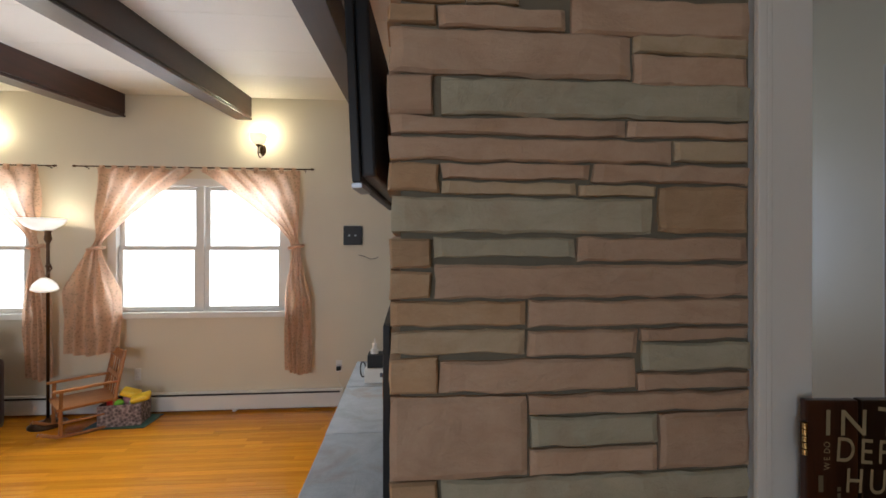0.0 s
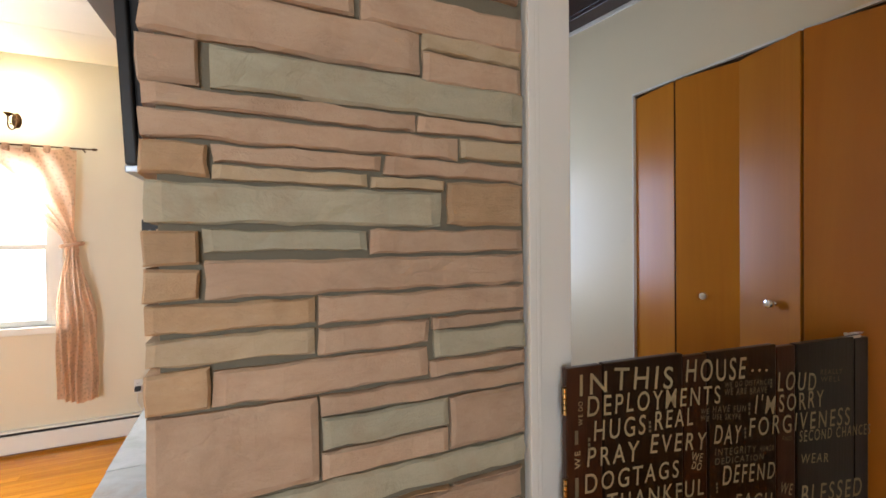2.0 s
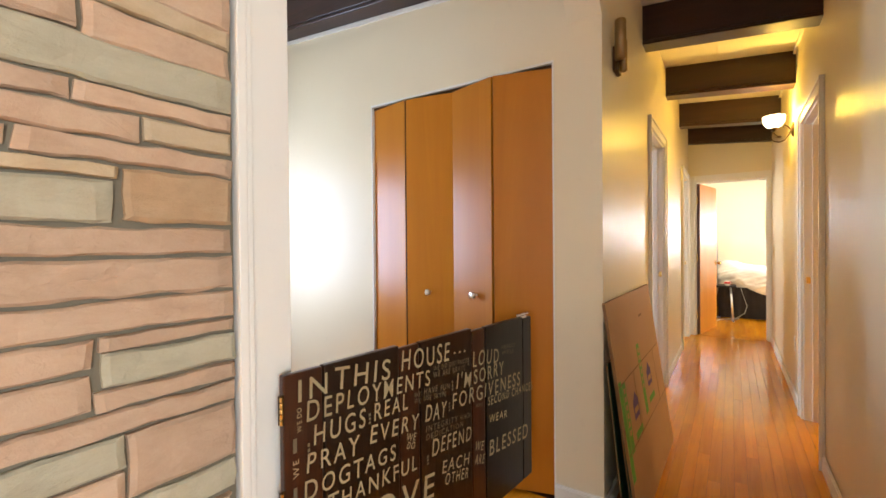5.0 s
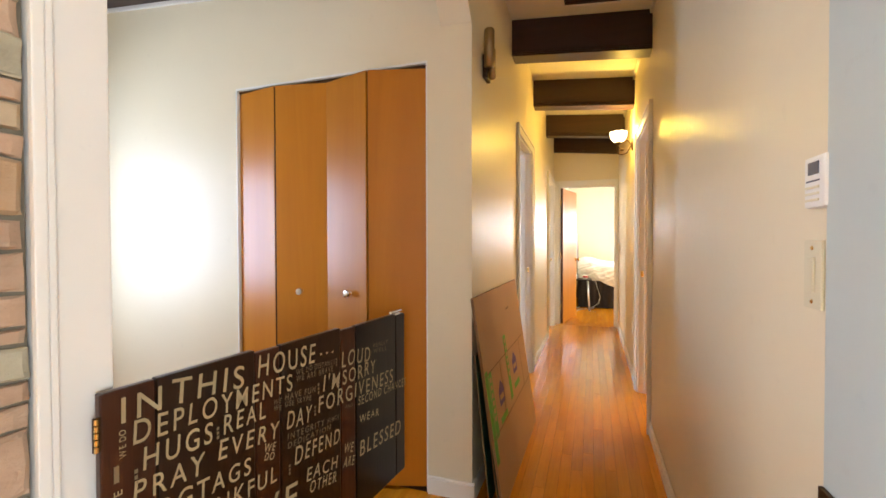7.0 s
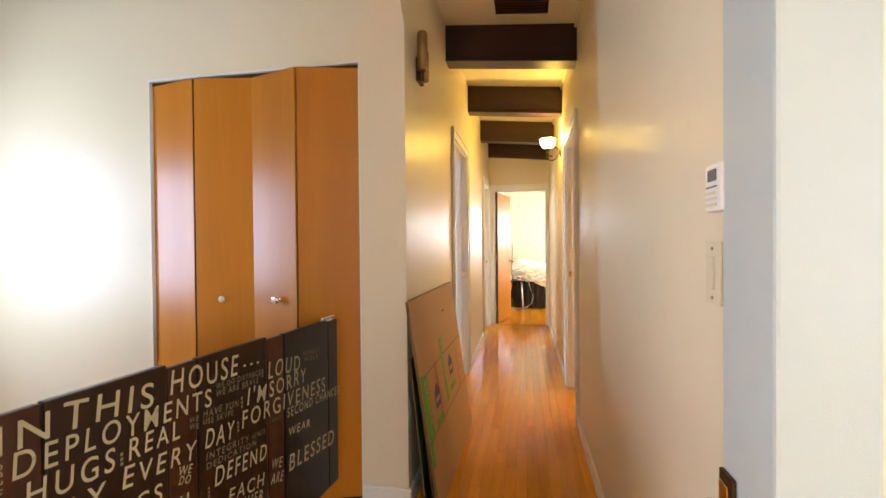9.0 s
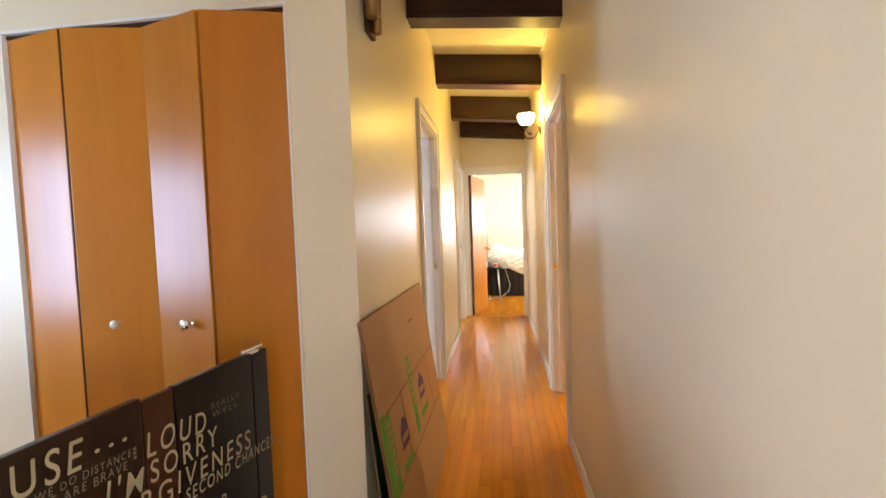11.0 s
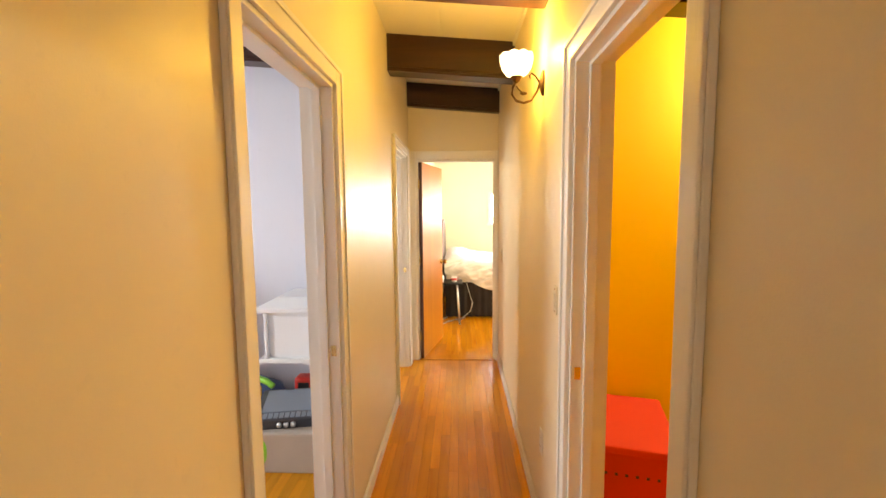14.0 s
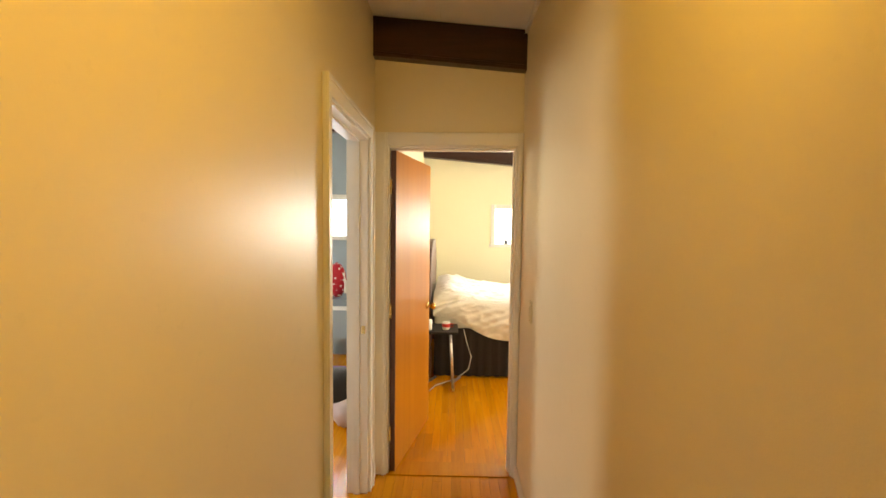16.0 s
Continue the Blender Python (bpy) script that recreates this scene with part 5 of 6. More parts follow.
beam_bath = box(4.70, 4.95, -2.5, -0.47, 2.50, 2.62)
setting("trim_bath", beam_bath, BEAM, "dark stained boxed beam along the orange wall", "beam")

# ---------------------------------------------------------------- playroom
WHITEWOOD = paint("white_furniture_paint", (0.80, 0.80, 0.79), 0.35, 0.03)
dresser = thing("dresser", "white painted dresser with four curved drawers", "dresser", "", pose(5.30, 1.95, 0))
part("body", box(0.02, 0.52, 0.0, 0.86, 0.06, 0.765, bevel=0.008), WHITEWOOD, dresser)
part("top", box(-0.02, 0.53, -0.02, 0.88, 0.765, 0.79, bevel=0.008), WHITEWOOD, dresser)
part("plinth", box(0.01, 0.52, -0.008, 0.868, 0.0, 0.06, bevel=0.008), WHITEWOOD, dresser)
part("moulding", box(0.008, 0.522, -0.010, 0.87, 0.605, 0.622, bevel=0.005), WHITEWOOD, dresser)
part("corner_block", box(0.006, 0.02, 0.01, 0.06, 0.635, 0.755, bevel=0.004), WHITEWOOD, dresser)
for z0, z1 in ((0.08, 0.24), (0.255, 0.42), (0.435, 0.595), (0.63, 0.755)):
    bm = bmesh.new()
    pts = 14
    verts = []
    for k in range(pts + 1):
        v = k / pts
        x = -0.022 * math.sin(math.pi * v) - 0.010 * math.sin(3 * math.pi * v) - 0.004
        verts.append([bm.verts.new((x, 0.075 + 0.71 * v, z)) for z in (z0, z0 + 0.012, z1 - 0.012, z1)])
        verts[-1] += [bm.verts.new((0.02, 0.075 + 0.71 * v, z1)), bm.verts.new((0.02, 0.075 + 0.71 * v, z0))]
    for a, b in zip(verts, verts[1:]):
        for q in range(6):
            bm.faces.new((a[q], a[(q + 1) % 6], b[(q + 1) % 6], b[q]))
    bm.faces.new(list(reversed(verts[0]))), bm.faces.new(verts[-1])
    bmesh.ops.recalc_face_normals(bm, faces=bm.faces)
    drawer = part("drawer", bm, WHITEWOOD, dresser)
    for y in (0.24, 0.62):
        part("handle", turned([(0.030, 0.0), (0.034, 0.004), (0.018, 0.010), (0.012, 0.022), (0.018, 0.028), (0.010, 0.033)], 16,
                              m=pose(-0.026, y, (z0 + z1) / 2, 0, -90)), PLASTIC, drawer, "round white handle", True)


def plush_pony(label, m, body, hair, name="plush_pony"):
    """A generic soft toy horse, one plain mesh per colour."""
    ob = thing(name, label, "soft toy", "soft toys on the dresser", m)
    bm = blob((0, 0, 0.135), (0.095, 0.052, 0.055), rough=0.1)
    blob((0.085, 0, 0.175), (0.038, 0.035, 0.06), bm)
    blob((0.10, 0, 0.245), (0.062, 0.055, 0.055), bm, 0.08, 2)
    blob((0.155, 0, 0.228), (0.03, 0.03, 0.026), bm)
    for x in (-0.06, 0.055):
        for y in (-0.03, 0.03):
            turned([(0.024, 0.0), (0.027, 0.02), (0.021, 0.07), (0.026, 0.13)], 12, bm, pose(x, y, 0))
    for y in (-0.028, 0.028):
        blob((0.075, y, 0.30), (0.012, 0.012, 0.026), bm, sub=1)
    part("body", bm, body, ob, "", True)
    bm = blob((0.065, 0, 0.275), (0.055, 0.062, 0.042), rough=0.4, seed=3)
    blob((0.035, 0.01, 0.225), (0.035, 0.06, 0.065), bm, 0.4, 5)
    blob((0.12, 0.02, 0.285), (0.04, 0.035, 0.03), bm, 0.4, 6)
    part("mane", bm, hair, ob, "", True)
    part("tail", blob((-0.115, 0, 0.11), (0.035, 0.03, 0.075), rough=0.4, seed=9), hair, ob, "", True)
    for y in (-0.046, 0.046):
        part("eye", blob((0.135, y, 0.25), (0.008, 0.006, 0.012), sub=1), BLACK, ob)
    return ob


plush_pony("soft pale yellow toy pony with a pink mane", pose(5.50, 2.03, 0.79, 0, 0, 150), cloth("pale_yellow_plush", (0.78, 0.72, 0.38)), PINK)
plush_pony("soft orange toy pony lying behind the others", pose(5.62, 2.24, 0.79, 0, 0, 200), cloth("orange_plush", (0.55, 0.20, 0.05)), cloth("magenta_plush", (0.45, 0.04, 0.30)))
plush_pony("soft lilac toy pony with a purple mane", pose(5.56, 2.48, 0.79, 0, 0, 170), cloth("lilac_plush", (0.60, 0.42, 0.68)), cloth("purple_plush", (0.16, 0.05, 0.35)))
tagged(part("round_toy", blob((5.70, 2.68, 0.842), (0.05, 0.05, 0.055), rough=0.15, seed=4), cloth("red_plush", (0.55, 0.05, 0.08)), None, "", True), "red round soft toy behind the ponies", "soft toy")
tagged(part("magenta_toy", blob((5.40, 2.32, 0.835), (0.055, 0.06, 0.045), rough=0.2, seed=8), cloth("magenta_cloth", (0.45, 0.04, 0.28)), None, "", True), "magenta soft toy on the dresser", "soft toy")
for y, c in ((2.05, YELLOW), (2.10, YELLOW), (2.005, RED)):
    pot = thing("clay_pot", "small yellow tub of modelling clay", "toy tub", "clay tubs")
    part("tub", turned([(0.020, 0.79), (0.024, 0.83), (0.025, 0.835)], 16, m=pose(5.36, y, 0)), YELLOW, pot, "", True)
    part("lid", turned([(0.027, 0.835), (0.027, 0.848), (0.020, 0.850)], 16, m=pose(5.36, y, 0)), c, pot, "", True)
book = thing("toy_case", "flat black case with pink trim on the dresser", "case", "", pose(5.42, 2.34, 0.79, 0, 0, 12))
part("cover", box(-0.09, 0.09, -0.12, 0.12, 0, 0.022, bevel=0.005), BLACK, book)
part("trim", box(-0.085, -0.06, -0.10, 0.10, 0.022, 0.025), cloth("magenta_trim", (0.4, 0.03, 0.15)), book)
jar = thing("jar", "small jar with a dark blue lid", "jar")
part("glass", turned([(0.026, 0.79), (0.028, 0.83)], 16, m=pose(5.44, 1.99, 0)), PLASTIC, jar, "", True)
part("lid", turned([(0.029, 0.83), (0.029, 0.848)], 16, m=pose(5.44, 1.99, 0)), TOYBLUE, jar, "", True)

dollhouse = thing("toy_kitchen", "white painted toy cupboard with corner posts on a stand", "toy cupboard", "", pose(5.36, 0.86, 0))
part("body", box(0.02, 0.44, 0.02, 0.48, 0.56, 0.86, bevel=0.004), WHITEWOOD, dollhouse)
bm = bmesh.new()
base_ring = [bm.verts.new(p) for p in ((-0.02, -0.02, 0.90), (0.46, -0.02, 0.90), (0.46, 0.53, 0.90), (-0.02, 0.53, 0.90))]
top_ring = [bm.verts.new(p) for p in ((0.08, 0.06, 0.955), (0.40, 0.06, 0.955), (0.40, 0.42, 0.955), (0.08, 0.42, 0.955))]
bm.faces.new(top_ring), bm.faces.new(list(reversed(base_ring)))
for i in range(4):
    bm.faces.new((base_ring[i], base_ring[(i + 1) % 4], top_ring[(i + 1) % 4], top_ring[i]))
part("roof", bm, WHITEWOOD, dollhouse)
part("cornice", box(-0.02, 0.46, -0.02, 0.53, 0.868, 0.90, bevel=0.006), WHITEWOOD, dollhouse)
part("ledge", box(-0.02, 0.46, -0.01, 0.52, 0.53, 0.56, bevel=0.006), WHITEWOOD, dollhouse)
for y in (0.05, 0.47):
    part("post", turned([(0.020, 0.56), (0.013, 0.60), (0.016, 0.72), (0.013, 0.83), (0.020, 0.868)], 14, m=pose(0.005, y, 0)), WHITEWOOD, dollhouse, "", True)
part("door", box(0.012, 0.02, 0.10, 0.42, 0.59, 0.84, bevel=0.003), WHITEWOOD, dollhouse)
part("stand", box(0.05, 0.42, 0.05, 0.20, 0.0, 0.53, bevel=0.006), WHITEWOOD, dollhouse)
part("brace", blob((0.20, 0.24, 0.50), (0.12, 0.07, 0.05)), WHITEWOOD, dollhouse, "", True)

drum = thing("toy_drum", "round yellow toy drum with a pale skin and coloured dots", "toy drum", "", pose(5.46, 1.815, 0) @ Matrix.Diagonal((0.78, 0.78, 0.84, 1)))
part("shell", turned([(0.135, 0.0), (0.142, 0.01), (0.135, 0.03), (0.135, 0.21), (0.142, 0.225)], 32), YELLOW, drum, "", True)
part("hoop", turned([(0.150, 0.205), (0.156, 0.215), (0.156, 0.245), (0.148, 0.25), (0.128, 0.248), (0.126, 0.235)], 32), IVORY, drum, "ivory rim", True)
part("hoop", turned([(0.146, 0.0), (0.150, 0.005), (0.150, 0.03), (0.142, 0.034)], 32), IVORY, drum, "ivory rim", True)
part("skin", turned([(0.127, 0.236), (0.126, 0.238), (0.01, 0.239)], 32), GREYPL, drum)
for i, c in enumerate((RED, BLACK, TOYGREEN, RED, TOYBLUE, RED, BLACK)):
    a = 2.3 + i * 0.42
    part("dot", blob((0.134 * math.cos(a), 0.134 * math.sin(a), 0.10 + 0.03 * (i % 2)), (0.03, 0.03, 0.035), sub=1), c, drum, "", True)

guitar = thing("ride_toy", "yellow plastic ride-on toy with a green handlebar", "toy", "", pose(5.22, 1.49, 0.012, 12, 0, -20))
bm = blob((0, 0, 0.10), (0.07, 0.06, 0.09))
blob((0.05, 0, 0.22), (0.05, 0.045, 0.09), bm)
blob((0.10, 0, 0.34), (0.045, 0.04, 0.08), bm)
part("column", bm, YELLOW, guitar, "", True)
part("handlebar", tube([(0.12, -0.12, 0.43), (0.12, -0.06, 0.445), (0.12, 0.0, 0.44), (0.12, 0.06, 0.445), (0.12, 0.12, 0.43)], 0.020, 10), TOYGREEN, guitar, "bright green handlebar", True)
part("button", blob((0.045, -0.01, 0.29), (0.03, 0.032, 0.018)), RED, guitar, "", True)
part("button", blob((0.0, 0.035, 0.20), (0.03, 0.02, 0.028)), GREYPL, guitar, "", True)
for y in (-0.07, 0.07):
    wheel = part("wheel", turned([(0.03, -0.018), (0.055, -0.014), (0.055, 0.014), (0.03, 0.018)], 20, m=pose(-0.03, y, 0.055, 90)), GREYPL, guitar, "", True)
    part("hub", turned([(0.02, -0.022), (0.02, 0.022)], 12, m=pose(-0.03, y, 0.055, 90)), YELLOW, wheel, "", True)
bin_ = thing("toy_bin", "beige fabric toy bin with a green leaf print", "storage bin")
part("box_body", box(4.98, 5.36, 0.90, 1.30, 0, 0.24, bevel=0.012), cloth("beige_fabric", (0.42, 0.34, 0.26)), bin_)
part("leaf_print", blob((4.985, 1.20, 0.13), (0.010, 0.022, 0.08), sub=2), TOYGREEN, bin_, "", True)
organ = thing("toy_keyboard", "dark grey toy keyboard tipped on the toy bin", "toy", "", pose(5.18, 1.11, 0.305, 0, -14, 10) @ Matrix.Diagonal((0.9, 0.80, 0.9, 1)))
part("case", box(-0.16, 0.16, -0.24, 0.24, -0.045, 0.045, bevel=0.016), paint("dark_grey_plastic", (0.045, 0.05, 0.06), 0.4), organ, "", True)
part("panel", box(-0.10, 0.13, -0.19, 0.19, 0.045, 0.056, bevel=0.006), GREYPL, organ)
for i in range(9):
    part("key", box(-0.155, -0.105, -0.18 + i * 0.04, -0.148 + i * 0.04, 0.045, 0.051, bevel=0.002), GREYPL, organ)
for y in (-0.05, 0.0, 0.05):
    part("knob", blob((-0.165, y, 0.0), (0.02, 0.02, 0.02)), metal("silver_knob", (0.6, 0.6, 0.6), 0.3), organ, "", True)
sack = tagged(part("toy_bag", blob((5.60, 1.50, 0.16), (0.13, 0.20, 0.17), rough=0.3, seed=11), cloth("navy_cloth", (0.05, 0.09, 0.20)), None, "", True), "slumped navy cloth bag of toys", "bag")
truck = thing("toy_truck", "red plastic toy truck behind the bag", "toy", "", pose(5.62, 1.18, 0.24))
part("cab", box(-0.06, 0.06, -0.08, 0.06, -0.24, 0.10, bevel=0.02), RED, truck, "", True)
part("window", box(-0.063, -0.06, -0.05, 0.03, 0.02, 0.07), BLACK, truck)
for k, y in enumerate((0.80, 0.90)):
    shoe = thing("shoe", "small magenta child's shoe on the floor", "shoe", "shoes by the playroom door", pose(4.62, y, 0, 0, 0, 160 + 30 * k))
    part("sole", box(-0.075, 0.075, -0.028, 0.028, 0, 0.014, bevel=0.006), PLASTIC, shoe)
    part("upper", blob((0.0, 0, 0.032), (0.072, 0.027, 0.026), rough=0.1, seed=k), cloth("magenta_shoe", (0.42, 0.03, 0.14)), shoe, "", True)
snake = thing("toy_train", "red and yellow toy train pieces by the wall", "toy")
for i, c in enumerate((RED, YELLOW, RED)):
    part("wagon", box(5.68, 5.76, 1.72 + i * 0.07, 1.78 + i * 0.07, 0.0, 0.10, bevel=0.012), c, snake, "", True)

# ---------------------------------------------------------------- bedroom
leaf_turn = math.degrees(math.atan2(-0.168, 0.745))
bed_door = tagged(new("door_1"), "open orange varnished flush bedroom door", "door", kind="structure")
bed_door.matrix_basis = pose(6.922, 0.452, 0, 0, 0, leaf_turn)
part("leaf", box(0.002, 0.758, -0.036, 0.0, 0.008, 1.997, bevel=0.002), MAPLE, bed_door)
part("edge_band", box(-0.0005, 0.0018, -0.035, -0.001, 0.01, 1.995), MAPLE_EDGE, bed_door, "dark door edge")
for z in (0.25, 1.02, 1.78):
    part("hinge", box(-0.012, 0.0, -0.012, 0.012, z - 0.045, z + 0.045, bevel=0.002), BRASS, bed_door, "brass hinge")
knob = part("door_handle", turned([(0.030, 0.0), (0.030, 0.006), (0.012, 0.010), (0.010, 0.032), (0.022, 0.040), (0.027, 0.052), (0.022, 0.064), (0.006, 0.068)], 20,
                                  m=pose(0.695, -0.036, 0.93, 90)), BRASS, bed_door, "brass round door knob", True)
part("latch_plate", box(0.758, 0.7595, -0.030, -0.006, 0.90, 0.96), BRASS, bed_door)

LINEN = cloth("white_cotton", (0.80, 0.78, 0.74), 0.85, 500, 0.04, 0.2)
DARKCLOTH = cloth("black_brown_bedskirt", (0.015, 0.010, 0.009), 0.85)
bed = thing("bed", "wide bed with a rumpled white quilt and dark skirt", "bed")
part("base", box(9.08, 10.50, -1.72, 0.25, 0.06, 0.46, bevel=0.02), DARKCLOTH, bed, "dark bed base")
bm = bmesh.new()
cols = []
for k in range(70):
    y = 0.25 - 2.0 * k / 69
    x = 9.045 + 0.014 * math.sin(k * 1.9)
    cols.append([bm.verts.new((x + 0.01, y, 0.50)), bm.verts.new((x - 0.012, y, 0.012))])
for a, b in zip(cols, cols[1:]):
    bm.faces.new((a[0], b[0], b[1], a[1]))
bed.matrix_basis = pose(-0.41, 0, 0)
part("bed_skirt", bm, DARKCLOTH, bed, "", True)
part("mattress", box(9.07, 10.50, -1.73, 0.25, 0.46, 0.70, bevel=0.05), LINEN, bed, "", True)
bm = bmesh.new()
NU, NV = 110, 140
rows = []
for j in range(NV + 1):
    v = j / NV
    y = 0.26 - 2.02 * v
    hem = 0.62 - 0.30 * min(1, v * 2.2) ** 1.1 + 0.03 * math.sin(v * 17)
    row = []
    for i in range(NU + 1):
        u = i / NU
        crown = 0.77 + 0.09 * math.exp(-((v - 0.06) / 0.11) ** 2) + 0.02 * math.sin(v * 9)
        s = u * 1.9 - 0.42
        if s < 0:
            x, z = 9.03 + 0.10 * (s + 0.42) * 0.2, hem + (crown - 0.05 - hem) * (s + 0.42) / 0.42
            x -= 0.03 * math.sin(math.pi * (s + 0.42) / 0.42)
        else:
            x, z = 9.04 + s, crown - 0.05 + 0.05 * min(1, s / 0.12) ** 0.6
        q = Vector((x * 5, y * 4.2, z * 4))
        ridge = abs(noise.noise(q + Vector((noise.noise(q * 0.6) * 2, 0, 0))))
        fine = noise.noise(Vector((x * 16, y * 13 + z * 9, z * 8)))
        crease = abs(noise.noise(Vector((y * 8 + z * 7, z * 13 - y * 6, x * 8)) + q * 0.3))
        fold = abs(noise.noise(Vector((y * 6 + z * 16 + x * 9, z * 5 - x * 4, 3.0)) + q * 0.5))
        lift = 0.022 * (0.3 - fold) + 0.022 * (0.5 - ridge) + 0.020 * (0.35 - crease) + 0.004 * fine
        z += lift * (0.35 if s < 0 else 1.0)
        x -= lift * (1.3 if s < 0 else 0.2)
        row.append(bm.verts.new((min(x, 10.55), y, z)))
    rows.append(row)
for a, b in zip(rows, rows[1:]):
    for i in range(NU):
        bm.faces.new((a[i], a[i + 1], b[i + 1], b[i]))
part("quilt", bm, LINEN, bed, "rumpled white quilt hanging over the side", True)
bm = bmesh.new()
prof = [(9.0, 0.30), (9.0, 1.02), (9.06, 1.20), (9.20, 1.30), (9.45, 1.36), (9.75, 1.38), (10.05, 1.36), (10.30, 1.30), (10.44, 1.20), (10.50, 1.02), (10.50, 0.30)]
fr, bk = [bm.verts.new((x, 0.285, z)) for x, z in prof], [bm.verts.new((x, 0.335, z)) for x, z in prof]
bm.faces.new(fr), bm.faces.new(list(reversed(bk)))
for i in range(len(prof)):
    j = (i + 1) % len(prof)
    bm.faces.new((fr[j], fr[i], bk[i], bk[j]))
bmesh.ops.bevel(bm, geom=bm.edges[:], offset=0.006, segments=1, affect="EDGES")
part("headboard", bm, MAPLE_EDGE, bed, "dark wooden headboard with an arched top")
for x in (9.02, 10.48):
    part("leg", box(x - 0.03, x + 0.03, 0.275, 0.345, 0, 0.31, bevel=0.004), MAPLE_EDGE, bed)
for x in (9.12, 10.44):
    part("leg", box(x - 0.025, x + 0.025, -1.62, -1.57, 0, 0.07, bevel=0.004), MAPLE_EDGE, bed)

WHITEMETAL = metal("white_grey_metal", (0.78, 0.80, 0.82), 0.3)
stand = thing("bedside_table", "black tray table on slanting white metal legs", "table")
stand.matrix_basis = pose(-0.33, 0, 0)
part("tabletop", box(8.60, 8.96, 0.01, 0.40, 0.525, 0.548, bevel=0.004), BLACK, stand)
for y in (0.085, 0.33):
    part("leg", tube([(8.76, y, 0.525), (8.72, y - 0.03, 0.04)], 0.014, 10), WHITEMETAL, stand, "white metal leg", True)
    part("foot", tube([(8.56, y - 0.035, 0.015), (8.72, y - 0.03, 0.03), (8.90, y - 0.10, 0.015)], 0.013, 8), WHITEMETAL, stand)
cup = thing("mug", "red and white mug on the tray table", "mug", "", pose(-0.33, 0, 0))
part("cup", turned([(0.030, 0.548), (0.036, 0.556), (0.038, 0.62), (0.034, 0.62), (0.032, 0.57), (0.01, 0.565)], 20, m=pose(8.72, 0.125, 0)), PLASTIC, cup, "", True)
part("band", turned([(0.0385, 0.575), (0.0392, 0.58), (0.0392, 0.603), (0.0385, 0.607)], 20, m=pose(8.72, 0.125, 0)), RED, cup, "red band", True)
part("ear", tube([(8.72, 0.087, 0.605), (8.72, 0.066, 0.60), (8.72, 0.064, 0.575), (8.72, 0.086, 0.57)], 0.005, 8), RED, cup)
tagged(part("tissue_roll", turned([(0.04, 0.548), (0.042, 0.55), (0.042, 0.64), (0.04, 0.642)], 20, m=pose(8.37, 0.30, 0)), PLASTIC, None, "", True), "white paper roll standing on the tray table", "paper roll")
cord = tagged(part("cable", tube([(8.98, -0.05, 0.50), (8.98, -0.08, 0.38), (8.97, -0.13, 0.22), (8.95, -0.10, 0.10), (8.92, 0.02, 0.015), (8.75, 0.22, 0.008), (8.62, 0.27, 0.008)], 0.004, 6), PLASTIC), "thin pale cable running down to the floor", "cable")
cord.matrix_basis = pose(-0.39, 0, 0)
frame_small = thing("window_sign", "two small dark letters leaning on the window sill", "ornament")
for y in (-0.70, -0.80):
    part("block", box(10.555, 10.57, y - 0.03, y + 0.03, 1.271, 1.335, bevel=0.004), DARKLCD, frame_small)

# ---------------------------------------------------------------- study
desk = thing("desk", "white desk with a grey tray and dark shelf gap", "desk")
part("top", box(8.45, 9.05, 1.02, 1.75, 0.70, 0.73, bevel=0.004), WHITEWOOD, desk)
part("front", box(8.45, 8.47, 1.02, 1.75, 0.42, 0.70), BLUEGREY, desk, "pale blue-grey front panel")
for x, y in ((8.48, 1.05), (8.48, 1.72), (9.02, 1.05), (9.02, 1.72)):
    part("leg", box(x - 0.02, x + 0.02, y - 0.02, y + 0.02, 0, 0.70, bevel=0.003), MAPLE_EDGE, desk)
tray = tagged(part("paper_tray", box(8.50, 8.85, 1.10, 1.45, 0.73, 0.80, bevel=0.006), GREYPL), "grey paper tray on the desk", "tray")
n = Nodes("red_dotted_cloth")
dots = n.math("LESS_THAN", n.put("ShaderNodeTexVoronoi", Vector=n.coord, Scale=26.0).outputs[0], 0.28)
DOTTED = n.done(n.mix(dots, (0.45, 0.015, 0.03), (0.80, 0.75, 0.72)), 0.85, n.noise(300), 0.2)
bag = thing("backpack", "red dotted cloth bag standing on the tray", "bag", "", pose(8.66, 1.25, 0.80, 0, 0, 0))
part("body", blob((0, 0, 0.17), (0.07, 0.10, 0.19), rough=0.15, seed=2), DOTTED, bag, "", True)
part("strap", tube([(-0.05, -0.08, 0.25), (-0.08, -0.11, 0.16), (-0.05, -0.10, 0.05)], 0.014, 8), PLASTIC, bag)
sack2 = tagged(part("laundry_bag", blob((7.70, 0.98, 0.19), (0.20, 0.18, 0.20), rough=0.25, seed=21), DARKCLOTH, None, "", True), "black cloth bag slumped on the floor", "bag")
tagged(part("cloth_heap", blob((7.55, 0.88, 0.10), (0.14, 0.12, 0.11), rough=0.35, seed=13), cloth("pale_pink_cloth", (0.60, 0.48, 0.48)), None, "", True), "pale pink crumpled clothes on the floor", "clothes")
tagged(part("purple_box", box(8.0, 8.25, 1.05, 1.32, 0, 0.22, bevel=0.01), cloth("purple_felt", (0.18, 0.07, 0.26))), "purple felt storage cube on the floor", "storage box")

# ---------------------------------------------------------------- floor boards
STRIP = 0.0572
rng = random.Random(21)


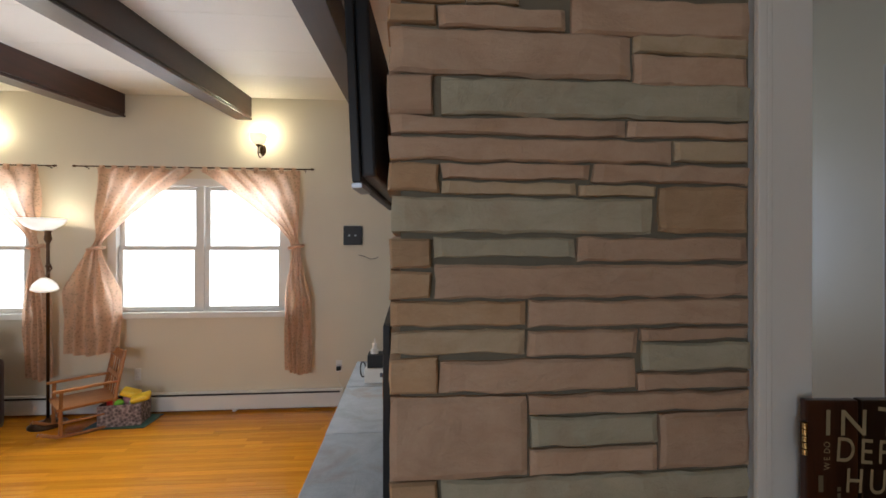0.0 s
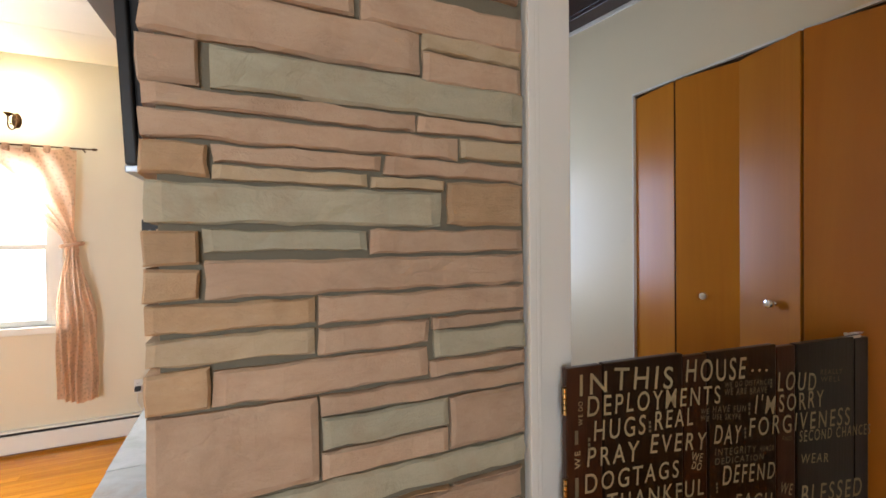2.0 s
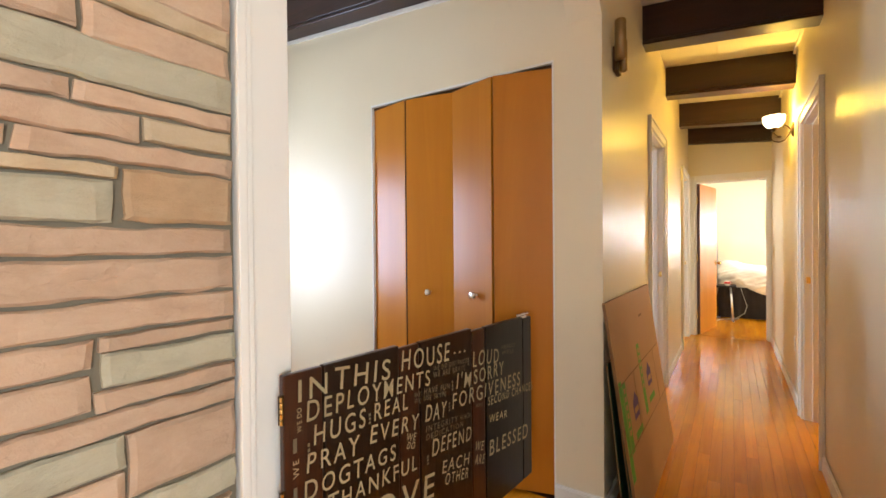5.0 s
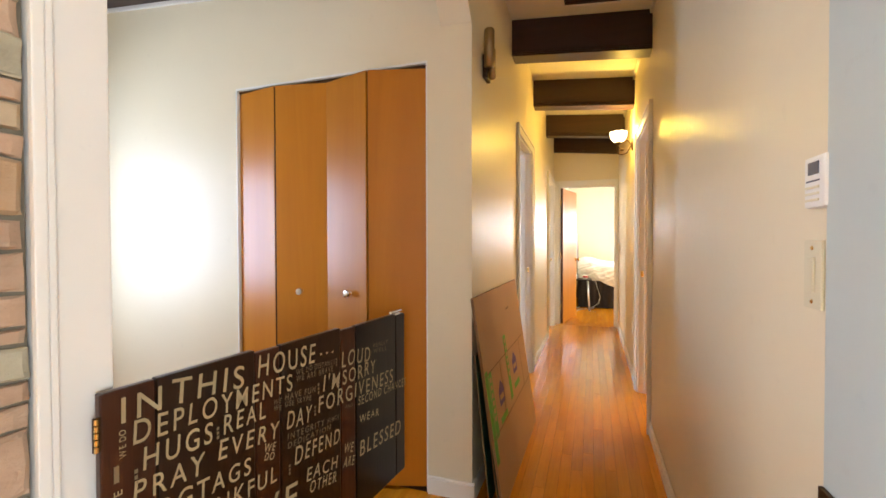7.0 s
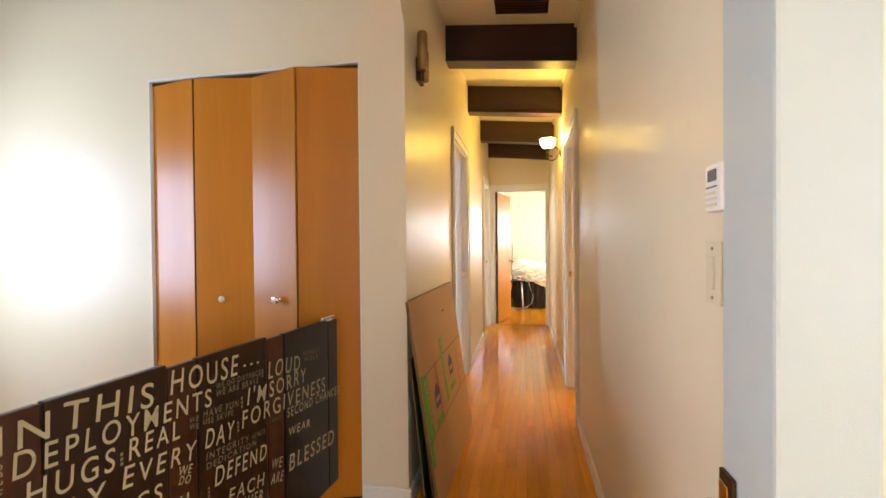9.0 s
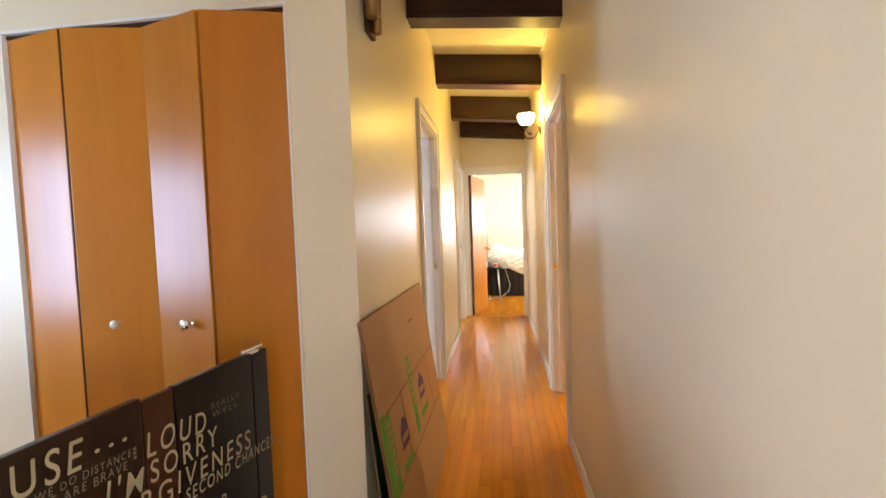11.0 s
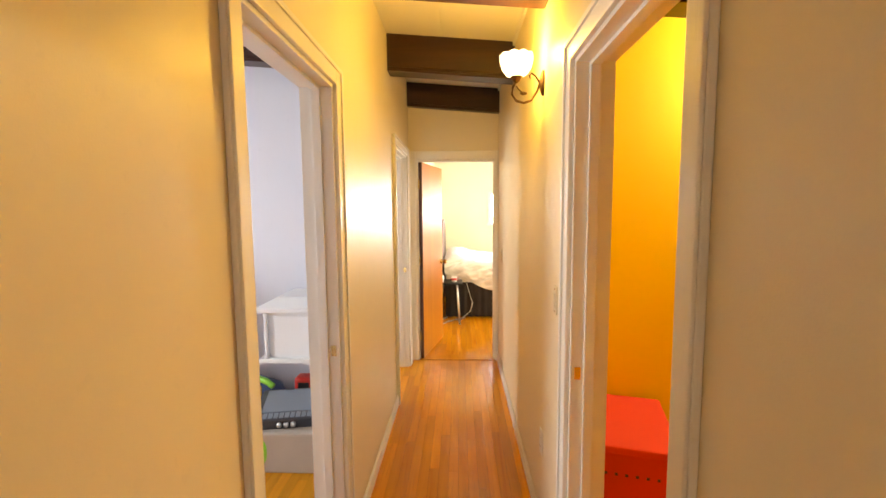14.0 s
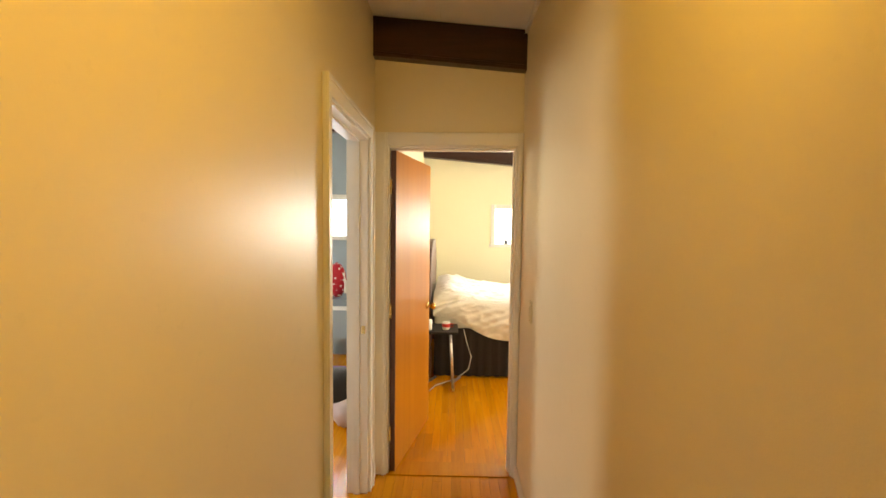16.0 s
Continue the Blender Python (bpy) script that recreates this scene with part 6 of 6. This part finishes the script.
def plank_mesh(length, material, seed):
    """One oak strip, its long edges eased."""
    bm = bmesh.new()
    w, e = STRIP - 0.0006, 0.0008
    pts = [(0, -0.003), (0, -e), (e, 0), (w - e, 0), (w, -e), (w, -0.003)]
    ends = [[bm.verts.new((x, y, z)) for y, z in pts] for x in (0.0, length - 0.0009)]
    for i in range(5):
        bm.faces.new((ends[0][i], ends[0][i + 1], ends[1][i + 1], ends[1][i]))
    bm.faces.new(ends[0]), bm.faces.new(list(reversed(ends[1])))
    bmesh.ops.recalc_face_normals(bm, faces=bm.faces)
    me = bpy.data.meshes.new("plank")
    bm.to_mesh(me)
    bm.free()
    me.materials.append(material)
    return me


LENGTHS = (0.35, 0.55, 0.7, 0.9, 1.15, 1.4)
PLANKS = {q: plank_mesh(q, OAK, i) for i, q in enumerate(LENGTHS)}
hall_floor = bpy.data.objects["floor"]
living_floor = bpy.data.objects["floor_living"]


def lay_planks(parent, x0, x1, y0, y1, z):
    """Separate strips as parts; the last of a row may run on under the next floor's edge."""
    y = y0
    while y < y1 - 0.001:
        x = x0 - rng.uniform(0, 0.3)
        while x < x1:
            fit_ = [q for q in LENGTHS if x + q < x1 + 0.33]
            q = rng.choice(fit_[-4:]) if fit_ else LENGTHS[0]
            ob = new("plank", PLANKS[q])
            ob.parent = parent
            ob.matrix_basis = pose(x, y, z)
            x += q
        y += STRIP


def lay_joined(parent, x0, x1, y0, y1, z, name):
    """The rest of a floor, as strips joined in one mesh."""
    verts, faces = [], []
    y = y0
    while y < y1 - 0.001:
        x, w = x0, min(STRIP, y1 - y) - 0.0009
        while x < x1 - 0.001:
            q = min(rng.choice(LENGTHS), x1 - x)
            b = len(verts)
            for h in (-0.003, 0.0):
                verts += [(x, y, z + h), (x + q - 0.0009, y, z + h), (x + q - 0.0009, y + w, z + h), (x, y + w, z + h)]
            faces += [(b + 4, b + 5, b + 6, b + 7), (b, b + 1, b + 5, b + 4), (b + 1, b + 2, b + 6, b + 5), (b + 2, b + 3, b + 7, b + 6), (b + 3, b, b + 4, b + 7)]
            x += q
        y += STRIP
    me = bpy.data.meshes.new(name)
    me.from_pydata(verts, [], faces)
    me.materials.append(OAK_FAR)
    ob = new(name, me)
    ob.parent = parent
    return tagged(ob, "honey oak strips", kind="stuff")


EDGE = S0 + 16 * STRIP            # far edge of the last hall strip
lay_planks(hall_floor, 1.6, 6.89, S0, N0, 0.0)
lay_joined(hall_floor, 6.88, 10.6, -3.4, 0.5, -0.0015, "planks")
lay_joined(hall_floor, 0.0, 1.62, S0, EDGE, -0.0015, "planks")
lay_joined(hall_floor, -3.5, 1.05, -3.3, S0, 0.0, "planks")
lay_joined(hall_floor, -3.5, 0.0, S0, 0.9, 0.0, "planks")
lay_joined(hall_floor, 0.0, XC, EDGE + 0.0005, 1.0, 0.0, "planks")
lay_joined(hall_floor, 0.99, XC, 1.0005, 3.3, 0.0, "planks")
lay_joined(hall_floor, 2.42, 5.94, EDGE + 0.0005, 3.8, 0.0, "planks")
lay_joined(hall_floor, 5.95, 9.3, EDGE + 0.0005, 3.5, 0.0, "planks")
lay_joined(hall_floor, 2.6, 5.06, -2.6, S0 - 0.001, 0.0, "planks")
lay_planks(living_floor, -2.9, -0.62, 2.66, 4.41, LOW)
lay_joined(living_floor, -6.6, 0.05, 1.0, 4.475, LOW - 0.0015, "planks")
